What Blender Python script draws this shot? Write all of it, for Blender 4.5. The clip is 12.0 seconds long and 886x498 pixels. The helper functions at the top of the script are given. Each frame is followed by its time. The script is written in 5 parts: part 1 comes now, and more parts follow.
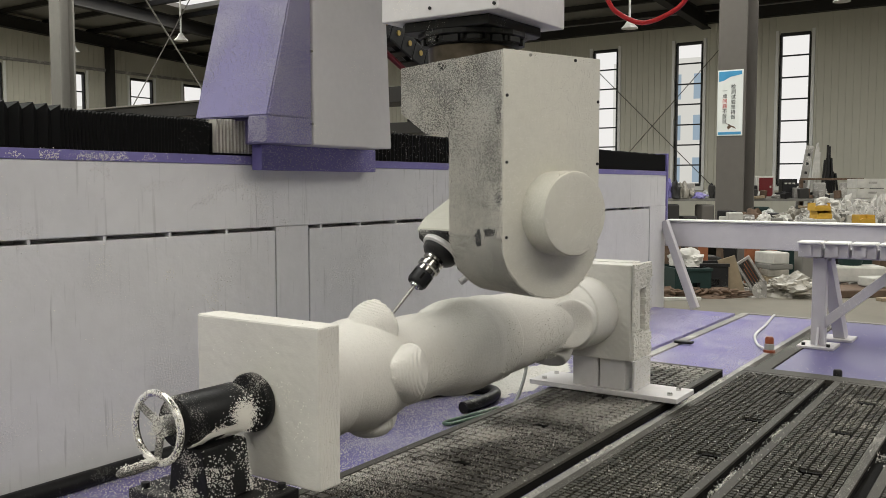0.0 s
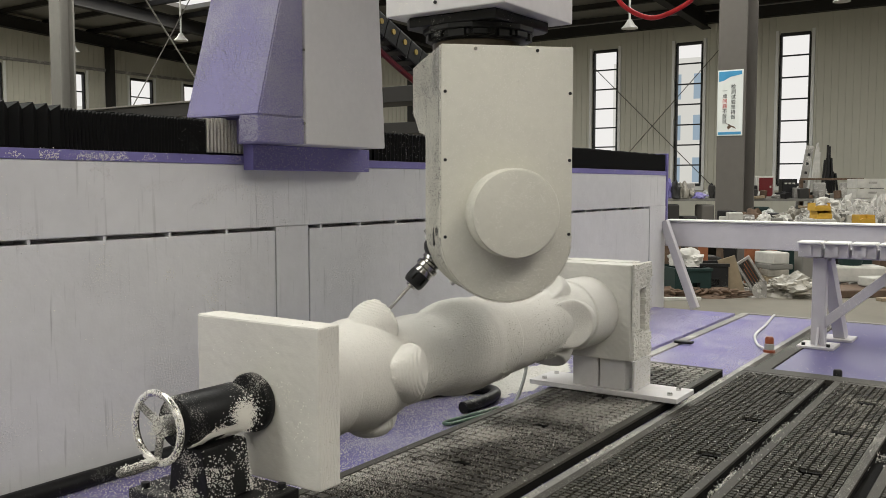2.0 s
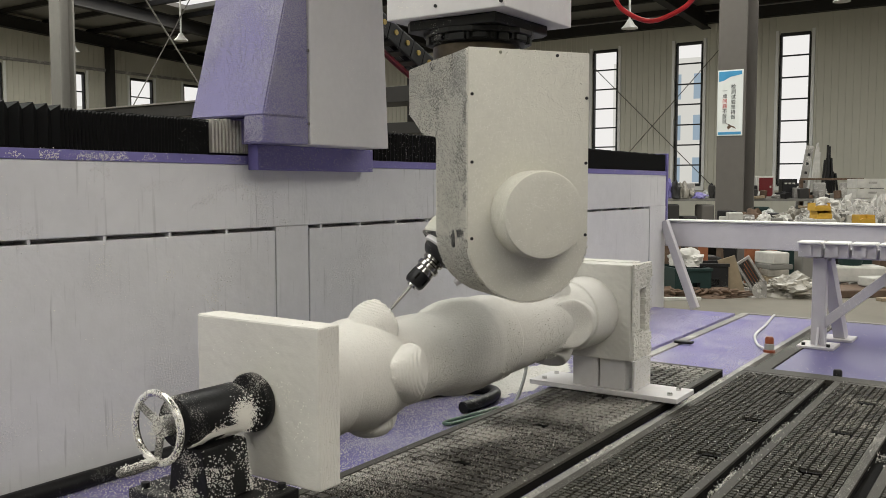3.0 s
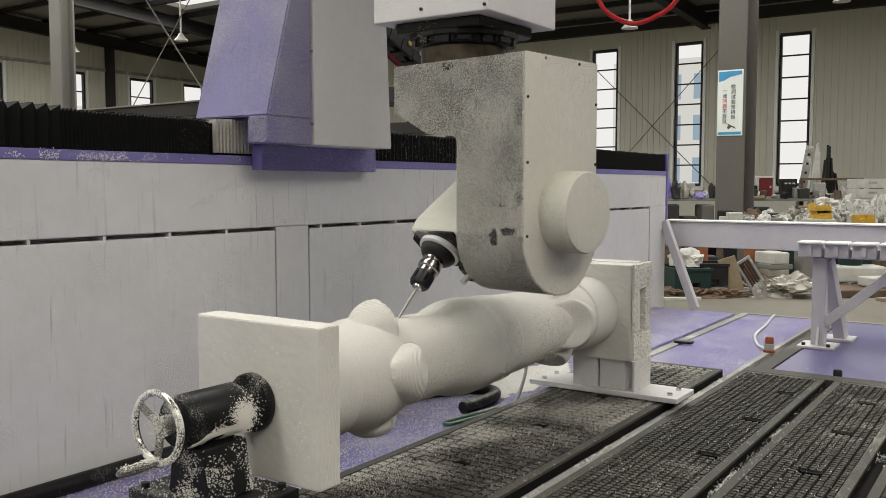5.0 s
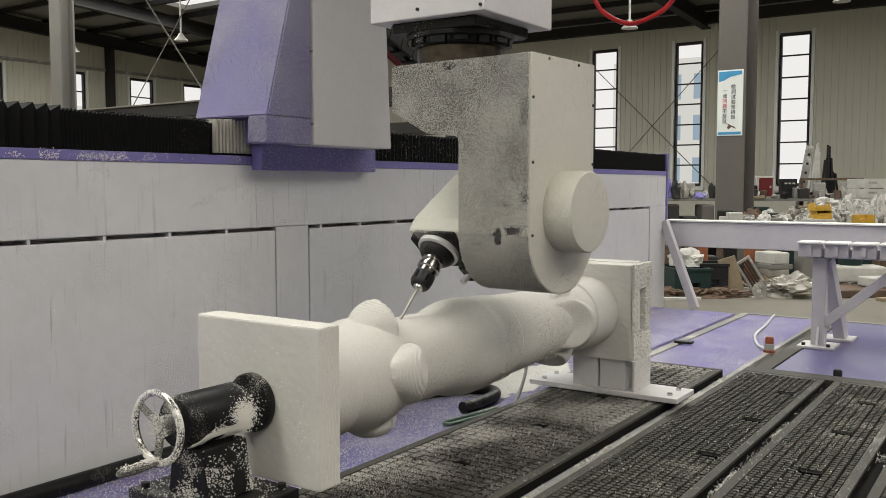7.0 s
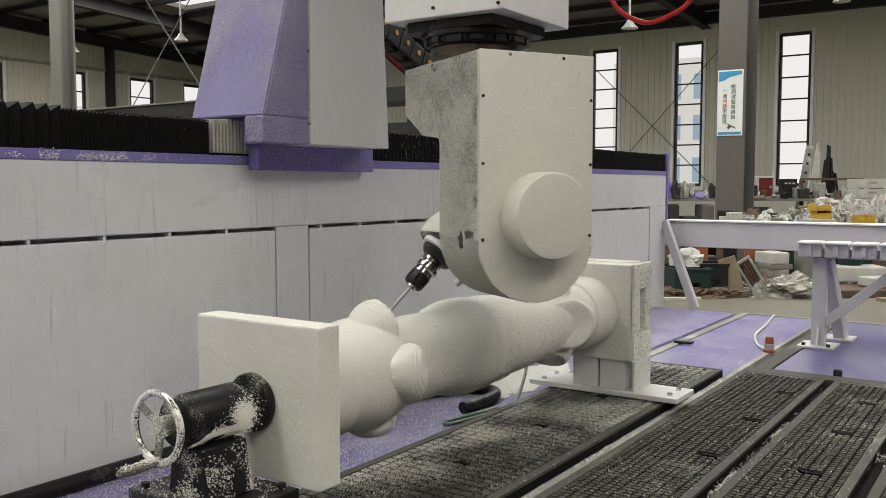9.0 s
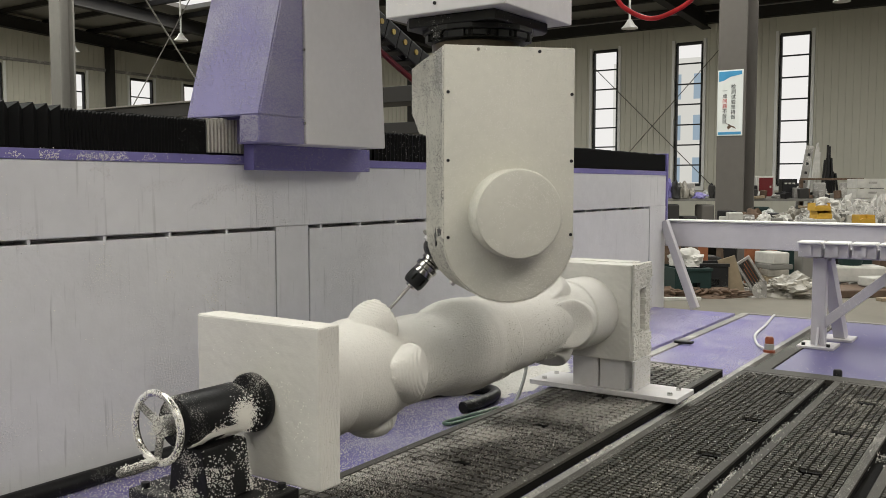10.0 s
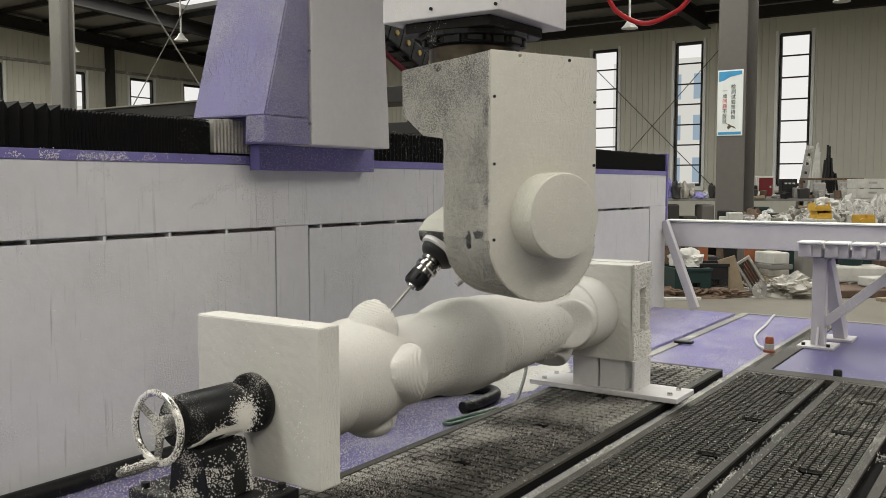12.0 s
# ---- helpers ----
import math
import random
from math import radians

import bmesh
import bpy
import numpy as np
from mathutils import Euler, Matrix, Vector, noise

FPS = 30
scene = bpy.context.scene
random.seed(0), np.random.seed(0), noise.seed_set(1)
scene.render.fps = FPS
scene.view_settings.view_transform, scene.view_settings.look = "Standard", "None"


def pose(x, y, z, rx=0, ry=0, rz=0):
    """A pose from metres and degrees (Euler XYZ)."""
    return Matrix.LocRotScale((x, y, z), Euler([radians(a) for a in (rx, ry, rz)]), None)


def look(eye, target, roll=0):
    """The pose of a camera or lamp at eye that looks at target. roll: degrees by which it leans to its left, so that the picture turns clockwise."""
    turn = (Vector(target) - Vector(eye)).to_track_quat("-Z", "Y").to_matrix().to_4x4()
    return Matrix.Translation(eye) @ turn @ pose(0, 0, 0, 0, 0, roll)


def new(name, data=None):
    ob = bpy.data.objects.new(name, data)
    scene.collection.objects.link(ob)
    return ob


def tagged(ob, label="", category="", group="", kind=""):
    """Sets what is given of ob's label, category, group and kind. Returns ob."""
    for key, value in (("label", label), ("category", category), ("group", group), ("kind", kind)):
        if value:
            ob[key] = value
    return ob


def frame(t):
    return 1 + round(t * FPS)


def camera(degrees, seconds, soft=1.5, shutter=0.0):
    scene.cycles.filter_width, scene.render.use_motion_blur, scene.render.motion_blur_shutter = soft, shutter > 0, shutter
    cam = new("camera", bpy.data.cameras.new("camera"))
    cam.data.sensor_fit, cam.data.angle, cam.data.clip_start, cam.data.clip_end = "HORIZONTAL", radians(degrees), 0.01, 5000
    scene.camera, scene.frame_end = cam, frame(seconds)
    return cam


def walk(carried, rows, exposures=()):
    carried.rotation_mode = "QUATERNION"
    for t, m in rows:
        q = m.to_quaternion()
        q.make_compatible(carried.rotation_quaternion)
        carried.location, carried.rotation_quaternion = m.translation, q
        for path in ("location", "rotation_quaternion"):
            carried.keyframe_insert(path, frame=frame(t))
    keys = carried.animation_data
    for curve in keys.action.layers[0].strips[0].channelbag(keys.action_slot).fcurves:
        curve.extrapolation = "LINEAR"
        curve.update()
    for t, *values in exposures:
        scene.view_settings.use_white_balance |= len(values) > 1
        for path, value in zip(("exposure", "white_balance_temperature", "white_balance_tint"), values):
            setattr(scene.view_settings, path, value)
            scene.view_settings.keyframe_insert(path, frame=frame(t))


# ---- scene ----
EYE = Vector((0.0, 0.0, 0.70))
cam = camera(53.37, 12.0, soft=0.85)
AIM = look(EYE, EYE + Vector((0.8243, 0.5616, -0.0722)))
walk(cam, [(0.0, AIM), (12.0, AIM)], exposures=[(0.0, -0.08), (12.0, -0.08)])

# ---- world and daylight ----
world = bpy.data.worlds.new("overcast")
scene.world = world
world.use_nodes = True
wt = world.node_tree
sky = wt.nodes.new("ShaderNodeTexSky")
sky.sky_type, sky.sun_disc = "NISHITA", False
sky.sun_elevation, sky.sun_rotation = radians(50), radians(200)
sky.air_density, sky.dust_density = 1.0, 4.0
wt.nodes["Background"].inputs["Strength"].default_value = 0.15
wt.links.new(sky.outputs[0], wt.nodes["Background"].inputs["Color"])

sun = new("sun", bpy.data.lights.new("sun", "SUN"))
sun.data.energy, sun.data.angle, sun.data.color = 1.2, radians(12), (1.0, 0.97, 0.92)
sun.matrix_world = look((-4, -8, 14), (0, 0, 0))


def daylight(name, m, sx, sy, energy, color=(0.985, 0.97, 0.885)):
    """The sky's light that comes in through one opening."""
    lamp = bpy.data.lights.new(name, "AREA")
    lamp.shape, lamp.size, lamp.size_y, lamp.energy, lamp.color = "RECTANGLE", sx, sy, energy, color
    ob = new(name, lamp)
    ob.matrix_world = m
    return ob


ROOF_Y = (-6.0, 3.5, 13.0, 22.5)  # middles of the roof's skylight strips
SKY_X = (-12.0, 20.0)
SKY_W = 3.0


def roof_z(x):
    return 6.15 + 0.045 * (28.0 - x)


for y in ROOF_Y:
    daylight("skylight_lamp", pose((SKY_X[0] + SKY_X[1]) / 2, y, roof_z((SKY_X[0] + SKY_X[1]) / 2) - 0.29, 0, math.degrees(math.atan(0.045)), 0), SKY_X[1] - SKY_X[0], SKY_W, 1780)


# ---- materials ----
def mat(name, color, rough=0.6, metal=0.0, vary=0.12, big=3.0, fine=120.0, bump=0.15, dust=0.0, dust_scale=260.0, dust_color=(0.78, 0.76, 0.71), patch=5.0,
        top_dust=0.0, island=0.0, spec=0.4, streak=0.0, depth=0.002, amp=0.25, world_space=False):
    m = bpy.data.materials.new(name)
    m.use_nodes = True
    nt = m.node_tree
    n, l = nt.nodes, nt.links
    b = n["Principled BSDF"]
    b.inputs["Roughness"].default_value = rough
    b.inputs["Metallic"].default_value = metal
    b.inputs["Specular IOR Level"].default_value = spec
    if world_space:
        place = n.new("ShaderNodeNewGeometry").outputs["Position"]
    else:
        place = n.new("ShaderNodeTexCoord").outputs["Object"]

    def noisy(scale, detail=4.0, vec=None):
        t = n.new("ShaderNodeTexNoise")
        t.inputs["Scale"].default_value, t.inputs["Detail"].default_value = scale, detail
        l.new(vec or place, t.inputs["Vector"])
        return t.outputs["Fac"]

    def math_node(op, a, c):
        t = n.new("ShaderNodeMath")
        t.operation = op
        for i, v in enumerate((a, c)):
            if isinstance(v, (int, float)):
                t.inputs[i].default_value = v
            else:
                l.new(v, t.inputs[i])
        return t.outputs[0]

    def span(v, a, c, lo=0.0, hi=1.0):
        t = n.new("ShaderNodeMapRange")
        l.new(v, t.inputs["Value"])
        for k, x in (("From Min", a), ("From Max", c), ("To Min", lo), ("To Max", hi)):
            t.inputs[k].default_value = x
        return t.outputs[0]

    def mix(fac, a, c):
        t = n.new("ShaderNodeMix")
        t.data_type = "RGBA"
        l.new(fac, t.inputs["Factor"])
        for k, v in ((6, a), (7, c)):
            if isinstance(v, tuple):
                t.inputs[k].default_value = (*v, 1.0)
            else:
                l.new(v, t.inputs[k])
        return t.outputs[2]

    dark = tuple(c * (1 - vary) for c in color)
    light = tuple(min(1.0, c * (1 + vary)) for c in color)
    two = math_node("ADD", math_node("MULTIPLY", noisy(big, 5.0), 0.65), math_node("MULTIPLY", noisy(fine * 0.35, 3.0), 0.35))
    out = mix(span(two, 0.3, 0.7), dark, light)
    if streak:
        mp = n.new("ShaderNodeMapping")
        mp.inputs["Scale"].default_value = (75.0, 75.0, 4.0)
        l.new(place, mp.inputs["Vector"])
        st = math_node("MULTIPLY", span(noisy(1.0, 4.0, mp.outputs[0]), 0.60, 0.70), span(noisy(2.5, 2.0), 0.42, 0.62))
        out = mix(math_node("MULTIPLY", st, streak), out, tuple(c * 0.45 for c in color))
    if island:
        g = n.new("ShaderNodeNewGeometry")
        o = n.new("ShaderNodeObjectInfo")
        r = math_node("FRACT", math_node("ADD", g.outputs["Random Per Island"], o.outputs["Random"]), 0.0)
        hs = n.new("ShaderNodeHueSaturation")
        l.new(span(r, 0.0, 1.0, 1 - island, 1 + island), hs.inputs["Value"])
        l.new(out, hs.inputs["Color"])
        out = hs.outputs[0]
    relief = noisy(fine, 3.0)
    if dust or top_dust:
        grain = noisy(dust_scale, 2.0)
        cover = span(noisy(patch, 4.0), 0.3, 0.7, dust - amp, dust + amp)
        if top_dust:
            g = n.new("ShaderNodeNewGeometry")
            sx = n.new("ShaderNodeSeparateXYZ")
            l.new(g.outputs["Normal"], sx.inputs[0])
            cover = math_node("ADD", cover, span(sx.outputs["Z"], 0.3, 0.9, 0.0, top_dust))
        edge = math_node("SUBTRACT", 0.78, math_node("MULTIPLY", cover, 0.56))
        mask = span(math_node("SUBTRACT", grain, edge), -0.02, 0.03)
        out = mix(mask, out, dust_color)
        rg = span(mask, 0.0, 1.0, rough, 0.85)
        l.new(rg, b.inputs["Roughness"])
        if metal:
            l.new(span(mask, 0.0, 1.0, metal, 0.0), b.inputs["Metallic"])
        relief = math_node("ADD", math_node("MULTIPLY", relief, 0.3), math_node("MULTIPLY", mask, 1.0))
    l.new(out, b.inputs["Base Color"])
    if bump:
        bp = n.new("ShaderNodeBump")
        bp.inputs["Strength"].default_value, bp.inputs["Distance"].default_value = bump, depth
        l.new(relief, bp.inputs["Height"])
        l.new(bp.outputs[0], b.inputs["Normal"])
    return m


def glass_mat(name):
    m = bpy.data.materials.new(name)
    m.use_nodes = True
    b = m.node_tree.nodes["Principled BSDF"]
    b.inputs["Base Color"].default_value = (0.97, 0.965, 0.955, 1)
    b.inputs["Roughness"].default_value = 0.02
    b.inputs["Transmission Weight"].default_value = 1.0
    b.inputs["IOR"].default_value = 1.01
    return m


WHITE_PAINT = mat("white_painted_steel", (0.605, 0.605, 0.615), 0.42, vary=0.08, big=2.0, fine=60, bump=0.7, dust=0.08, amp=0.45, dust_scale=200, dust_color=(0.66, 0.65, 0.65), patch=3.8, streak=0.6, depth=0.004)
FRAME_WHITE = mat("pale_lilac_paint", (0.53, 0.515, 0.54), 0.45, vary=0.08, big=4.0, fine=60, bump=0.1, dust=0.1, top_dust=0.25)
PURPLE = mat("purple_paint", (0.17, 0.15, 0.37), 0.45, vary=0.1, big=5.0, fine=120, bump=0.5, dust=0.15, amp=0.3, dust_scale=330, dust_color=(0.36, 0.34, 0.47), patch=4.0, top_dust=0.1)
PURPLE_DUSTY = mat("purple_paint_dusted", (0.22, 0.20, 0.40), 0.5, vary=0.12, big=4.0, fine=200, bump=0.9, dust=0.42, amp=0.32, dust_scale=330, dust_color=(0.36, 0.345, 0.46), patch=4.0, depth=0.0016)
BED_PURPLE = mat("purple_bed_paint", (0.185, 0.165, 0.38), 0.55, vary=0.12, big=3.0, fine=100, bump=0.8, dust=0.40, amp=0.14, dust_scale=210, dust_color=(0.56, 0.54, 0.60), patch=5.0, world_space=True, spec=0.2, depth=0.003)
BED_CLEAN = mat("purple_bed_paint_clean", (0.108, 0.097, 0.22), 0.36, vary=0.08, big=3.0, fine=100, bump=0.1, dust=0.02, amp=0.3, dust_scale=300, dust_color=(0.4, 0.385, 0.45), patch=2.5, spec=0.3)
RAM_WHITE = mat("ram_white_paint", (0.66, 0.645, 0.64), 0.45, vary=0.06, big=6.0, fine=140, bump=0.2, dust=0.05, depth=0.001)
HEAD_WHITE = mat("head_cream_paint", (0.575, 0.565, 0.492), 0.6, vary=0.06, big=7.0, fine=150, bump=1.0, dust=0.02, amp=0.25, dust_scale=420, dust_color=(0.60, 0.59, 0.515), patch=9.0, depth=0.0018)
GRIT = mat("foam_grit_on_black", (0.05, 0.048, 0.044), 0.8, vary=0.5, big=8.0, fine=500, bump=1.0, dust=0.50, amp=0.10, dust_scale=760, dust_color=(0.59, 0.575, 0.53), patch=9.0, depth=0.004, spec=0.2)
FOAM = mat("white_foam", (0.62, 0.606, 0.562), 0.9, vary=0.05, big=9.0, fine=340, bump=0.6, spec=0.15, depth=0.0018, dust=0.0, amp=0.35, dust_scale=230, dust_color=(0.68, 0.665, 0.618), patch=7.0)
FOAM_BLOCK = mat("foam_block", (0.63, 0.616, 0.570), 0.9, vary=0.05, big=12.0, fine=260, bump=0.25, spec=0.15, depth=0.002)
FOAM_CUT = mat("cut_white_foam", (0.68, 0.665, 0.615), 0.95, vary=0.06, big=30.0, fine=150, bump=0.9, spec=0.15, depth=0.003)
BLACK = mat("black_oiled_steel", (0.007, 0.007, 0.007), 0.42, vary=0.3, big=9.0, fine=150, bump=0.3, dust=0.02, amp=0.3, dust_scale=380, patch=9.0, top_dust=0.06, spec=0.3)
BLACK_DUSTED = mat("black_steel_under_foam_dust", (0.010, 0.010, 0.010), 0.42, vary=0.3, big=9.0, fine=150, bump=0.9, dust=0.10, amp=0.42, dust_scale=620, patch=13.0, dust_color=(0.60, 0.585, 0.54), spec=0.2)
BLACK_PLAIN = mat("black_plastic", (0.012, 0.012, 0.013), 0.42, vary=0.2, big=9.0, fine=200, bump=0.1, dust=0.02, dust_scale=420, spec=0.3)
CHROME = mat("chromed_steel", (0.62, 0.61, 0.58), 0.12, 1.0, vary=0.05, big=8.0, fine=100, bump=0.3, dust=0.2, amp=0.75, dust_scale=420, patch=16.0)
STEEL = mat("turned_steel", (0.105, 0.088, 0.072), 0.28, 1.0, vary=0.5, big=14.0, fine=80, bump=0.1)
BRIGHT_STEEL = mat("bright_steel", (0.6, 0.6, 0.58), 0.25, 1.0, vary=0.1, big=20.0, fine=100, bump=0.05)
TOOL_STEEL = mat("ground_tool_steel", (0.36, 0.35, 0.33), 0.22, 1.0, vary=0.15, big=30.0, fine=200, bump=0.05)
DULL_STEEL = mat("dull_tool_steel", (0.32, 0.31, 0.29), 0.45, 0.8, vary=0.1, big=30.0, fine=200, bump=0.05)
BELLOWS = mat("black_bellows_cloth", (0.005, 0.005, 0.005), 0.6, vary=0.3, big=5.0, fine=200, bump=0.2, dust=-0.03, dust_scale=420, dust_color=(0.3, 0.29, 0.28), spec=0.12)
BELLOWS_DUSTY = mat("dusted_bellows_cloth", (0.05, 0.05, 0.045), 0.9, vary=0.3, big=9.0, fine=300, bump=0.5, dust=0.72, amp=0.1, dust_scale=520, dust_color=(0.46, 0.44, 0.39), spec=0.1)
PHENOLIC = mat("black_phenolic_board", (0.042, 0.039, 0.032), 0.6, vary=0.3, big=2.0, fine=200, bump=0.9, dust=0.12, amp=0.40, dust_scale=330, dust_color=(0.34, 0.32, 0.285), patch=3.4, island=0.3, world_space=True, spec=0.15)
PHENOLIC_DUSTED = mat("phenolic_board_under_foam_dust", (0.050, 0.047, 0.041), 0.6, vary=0.25, big=2.0, fine=200, bump=0.9, dust=0.46, amp=0.30, dust_scale=300, dust_color=(0.50, 0.48, 0.435), patch=3.6, island=0.3, world_space=True, spec=0.2)
CRUMB = mat("loose_foam_crumb", (0.78, 0.765, 0.71), 0.9, vary=0.05, bump=0.0, spec=0.1)
# Near-black, far below the pads: shade in grooves and slots is put into it.
GROOVE = mat("near_black_recess", (0.006, 0.0055, 0.005), 0.8, vary=0.2, big=3.0, fine=200, bump=0.2, dust=-0.06, amp=0.3, dust_scale=420, dust_color=(0.3, 0.29, 0.27), patch=2.6, world_space=True, spec=0.1)
RIM = mat("phenolic_rim", (0.052, 0.048, 0.040), 0.6, vary=0.2, big=3.0, fine=150, bump=0.3, dust=0.2, amp=0.35, dust_scale=400, dust_color=(0.36, 0.345, 0.31), patch=2.0, world_space=True, spec=0.25)
RAIL = mat("pale_bed_rail", (0.25, 0.24, 0.225), 0.5, vary=0.2, big=6.0, fine=80, bump=0.2, dust=0.25, amp=0.4, dust_scale=380, dust_color=(0.6, 0.58, 0.54), world_space=True)
CONCRETE = mat("shop_floor_concrete", (0.135, 0.122, 0.098), 0.5, vary=0.2, big=0.5, fine=20, bump=0.1, spec=0.25)
WALL_CLAD = mat("wall_cladding", (0.585, 0.568, 0.490), 0.6, vary=0.05, big=0.6, fine=10, bump=0.05)
ROOF_SHEET = mat("roof_sheet", (0.24, 0.235, 0.21), 0.7, vary=0.08, big=0.5, fine=10, bump=0.05)
DARK_STEEL = mat("dark_grey_frame_steel", (0.03, 0.0285, 0.027), 0.6, vary=0.15, big=1.0, fine=30, bump=0.1, spec=0.25)
COLUMN_GREY = mat("grey_column_paint", (0.115, 0.105, 0.095), 0.6, vary=0.1, big=1.0, fine=30, bump=0.1)
COLUMN_PALE = mat("pale_grey_column_paint", (0.17, 0.165, 0.15), 0.6, vary=0.1, big=1.0, fine=30, bump=0.1)
WINDOW_BLACK = mat("black_window_bar", (0.02, 0.02, 0.02), 0.5, vary=0.1, bump=0.0)
GLASS = glass_mat("window_glass")
RED = mat("red_hose", (0.62, 0.03, 0.035), 0.35, vary=0.08, bump=0.05)
YELLOW = mat("yellow_plastic", (0.50, 0.30, 0.04), 0.4, vary=0.1, bump=0.05)
LAMP_WHITE = mat("white_enamel", (0.8, 0.8, 0.78), 0.35, vary=0.04, bump=0.0)
GREEN_HOSE = mat("green_grey_hose", (0.12, 0.2, 0.14), 0.4, vary=0.3, big=20.0, bump=0.1, dust=0.3)
GREY_HOSE = mat("grey_hose", (0.35, 0.36, 0.34), 0.4, vary=0.1, big=20.0, bump=0.1)
PLASTER = mat("white_plaster", (0.44, 0.43, 0.40), 0.8, vary=0.15, big=9.0, fine=60, bump=0.3)
WOOD = mat("weathered_board", (0.24, 0.19, 0.125), 0.7, vary=0.25, big=4.0, fine=60, bump=0.3)
ORANGE_WOOD = mat("red_brown_board", (0.24, 0.085, 0.035), 0.6, vary=0.2, big=3.0, fine=60, bump=0.2)
DARK_GREEN = mat("dark_green_plastic", (0.014, 0.03, 0.028), 0.5, vary=0.15, big=4.0, bump=0.1, spec=0.2)
FILM = mat("crumpled_plastic_film", (0.26, 0.245, 0.21), 0.25, vary=0.3, big=7.0, fine=25, bump=0.5, depth=0.02)
RUST = mat("rusty_scrap", (0.12, 0.08, 0.055), 0.7, 0.3, vary=0.4, big=7.0, fine=60, bump=0.4)
MAROON = mat("dark_red_enamel", (0.12, 0.012, 0.015), 0.35, vary=0.1, bump=0.05)
POSTER_WHITE = mat("poster_white", (0.75, 0.78, 0.76), 0.3, vary=0.03, bump=0.0)
POSTER_BLUE = mat("poster_blue", (0.06, 0.30, 0.55), 0.3, vary=0.1, big=4.0, bump=0.0)
INK = mat("dark_print", (0.04, 0.05, 0.05), 0.5, vary=0.05, bump=0.0)
RED_INK = mat("red_print", (0.5, 0.04, 0.04), 0.5, vary=0.05, bump=0.0)
ORANGE_LENS = mat("orange_lens", (0.27, 0.07, 0.03), 0.3, vary=0.15, bump=0.0, dust=0.1)
BARE = mat("bare_black_paint", (0.014, 0.014, 0.014), 0.6, vary=0.4, fine=400, bump=0.6, dust=0.28, amp=0.2, dust_scale=560, dust_color=(0.6, 0.585, 0.54))
CAP_YELLOW = mat("dull_yellow_cap", (0.42, 0.30, 0.08), 0.5, vary=0.1, bump=0.0)


def glow(name, color, strength):
    m = bpy.data.materials.new(name)
    m.use_nodes = True
    nt = m.node_tree
    e = nt.nodes.new("ShaderNodeEmission")
    e.inputs["Color"].default_value, e.inputs["Strength"].default_value = (*color, 1), strength
    nt.links.new(e.outputs[0], nt.nodes["Material Output"].inputs["Surface"])
    return m


SKY_GLOW = glow("bright_overcast_sky", (1.0, 0.985, 0.965), 0.95)
# Far building's daylight is put in as emission; it is no lamp.
HOUSE_GLOW = glow("self_lit_far_facade", (0.93, 0.92, 0.86), 0.76)
PANE_GLOW = glow("self_lit_blue_windows", (0.55, 0.70, 0.84), 0.6)


# ---- mesh helpers ----
def box(bm, x0, x1, y0, y1, z0, z1, bevel=0.0, m=None):
    mm = Matrix.Translation(((x0 + x1) / 2, (y0 + y1) / 2, (z0 + z1) / 2)) @ Matrix.Diagonal((x1 - x0, y1 - y0, z1 - z0, 1))
    made = bmesh.ops.create_cube(bm, size=1.0, matrix=(m @ mm) if m else mm)
    if bevel:
        edges = list({e for v in made["verts"] for e in v.link_edges})
        bmesh.ops.bevel(bm, geom=edges, offset=bevel, segments=2, profile=0.5, affect="EDGES")
    return bm


def rod(bm, a, b, r, r2=None, seg=24):
    a, b = Vector(a), Vector(b)
    d = b - a
    m = Matrix.Translation((a + b) / 2) @ d.to_track_quat("Z", "Y").to_matrix().to_4x4()
    bmesh.ops.create_cone(bm, cap_ends=True, segments=seg, radius1=r, radius2=r if r2 is None else r2, depth=d.length, matrix=m)
    return bm


def lathe(bm, profile, m=None, seg=32, closed=False):
    """Spin (radius, height) points round z."""
    rings = []
    for r, z in profile:
        ring = []
        for i in range(seg):
            a = 2 * math.pi * i / seg
            v = Vector((r * math.cos(a), r * math.sin(a), z))
            ring.append(bm.verts.new(m @ v if m else v))
        rings.append(ring)
    pairs = list(zip(rings, rings[1:])) + ([(rings[-1], rings[0])] if closed else [])
    for p, q in pairs:
        for i in range(seg):
            bm.faces.new((p[i], p[(i + 1) % seg], q[(i + 1) % seg], q[i]))
    if not closed:
        bm.faces.new(list(reversed(rings[0])))
        bm.faces.new(rings[-1])
    return bm


def prism(bm, points, axis, a, b, bevel=0.0):
    """A polygon in the two other axes, drawn out along axis from a to b."""
    def place(u, v, w):
        return {"x": (w, u, v), "y": (u, w, v), "z": (u, v, w)}[axis]
    lo = [bm.verts.new(place(u, v, a)) for u, v in points]
    hi = [bm.verts.new(place(u, v, b)) for u, v in points]
    k = len(points)
    faces = [bm.faces.new(lo), bm.faces.new(list(reversed(hi)))]
    for i in range(k):
        faces.append(bm.faces.new((lo[i], hi[i], hi[(i + 1) % k], lo[(i + 1) % k])))
    bmesh.ops.recalc_face_normals(bm, faces=faces)
    if bevel:
        edges = list({e for f in faces for e in f.edges if e.calc_face_angle(0) > 0.5})
        bmesh.ops.bevel(bm, geom=edges, offset=bevel, segments=2, profile=0.5, affect="EDGES")
    return bm


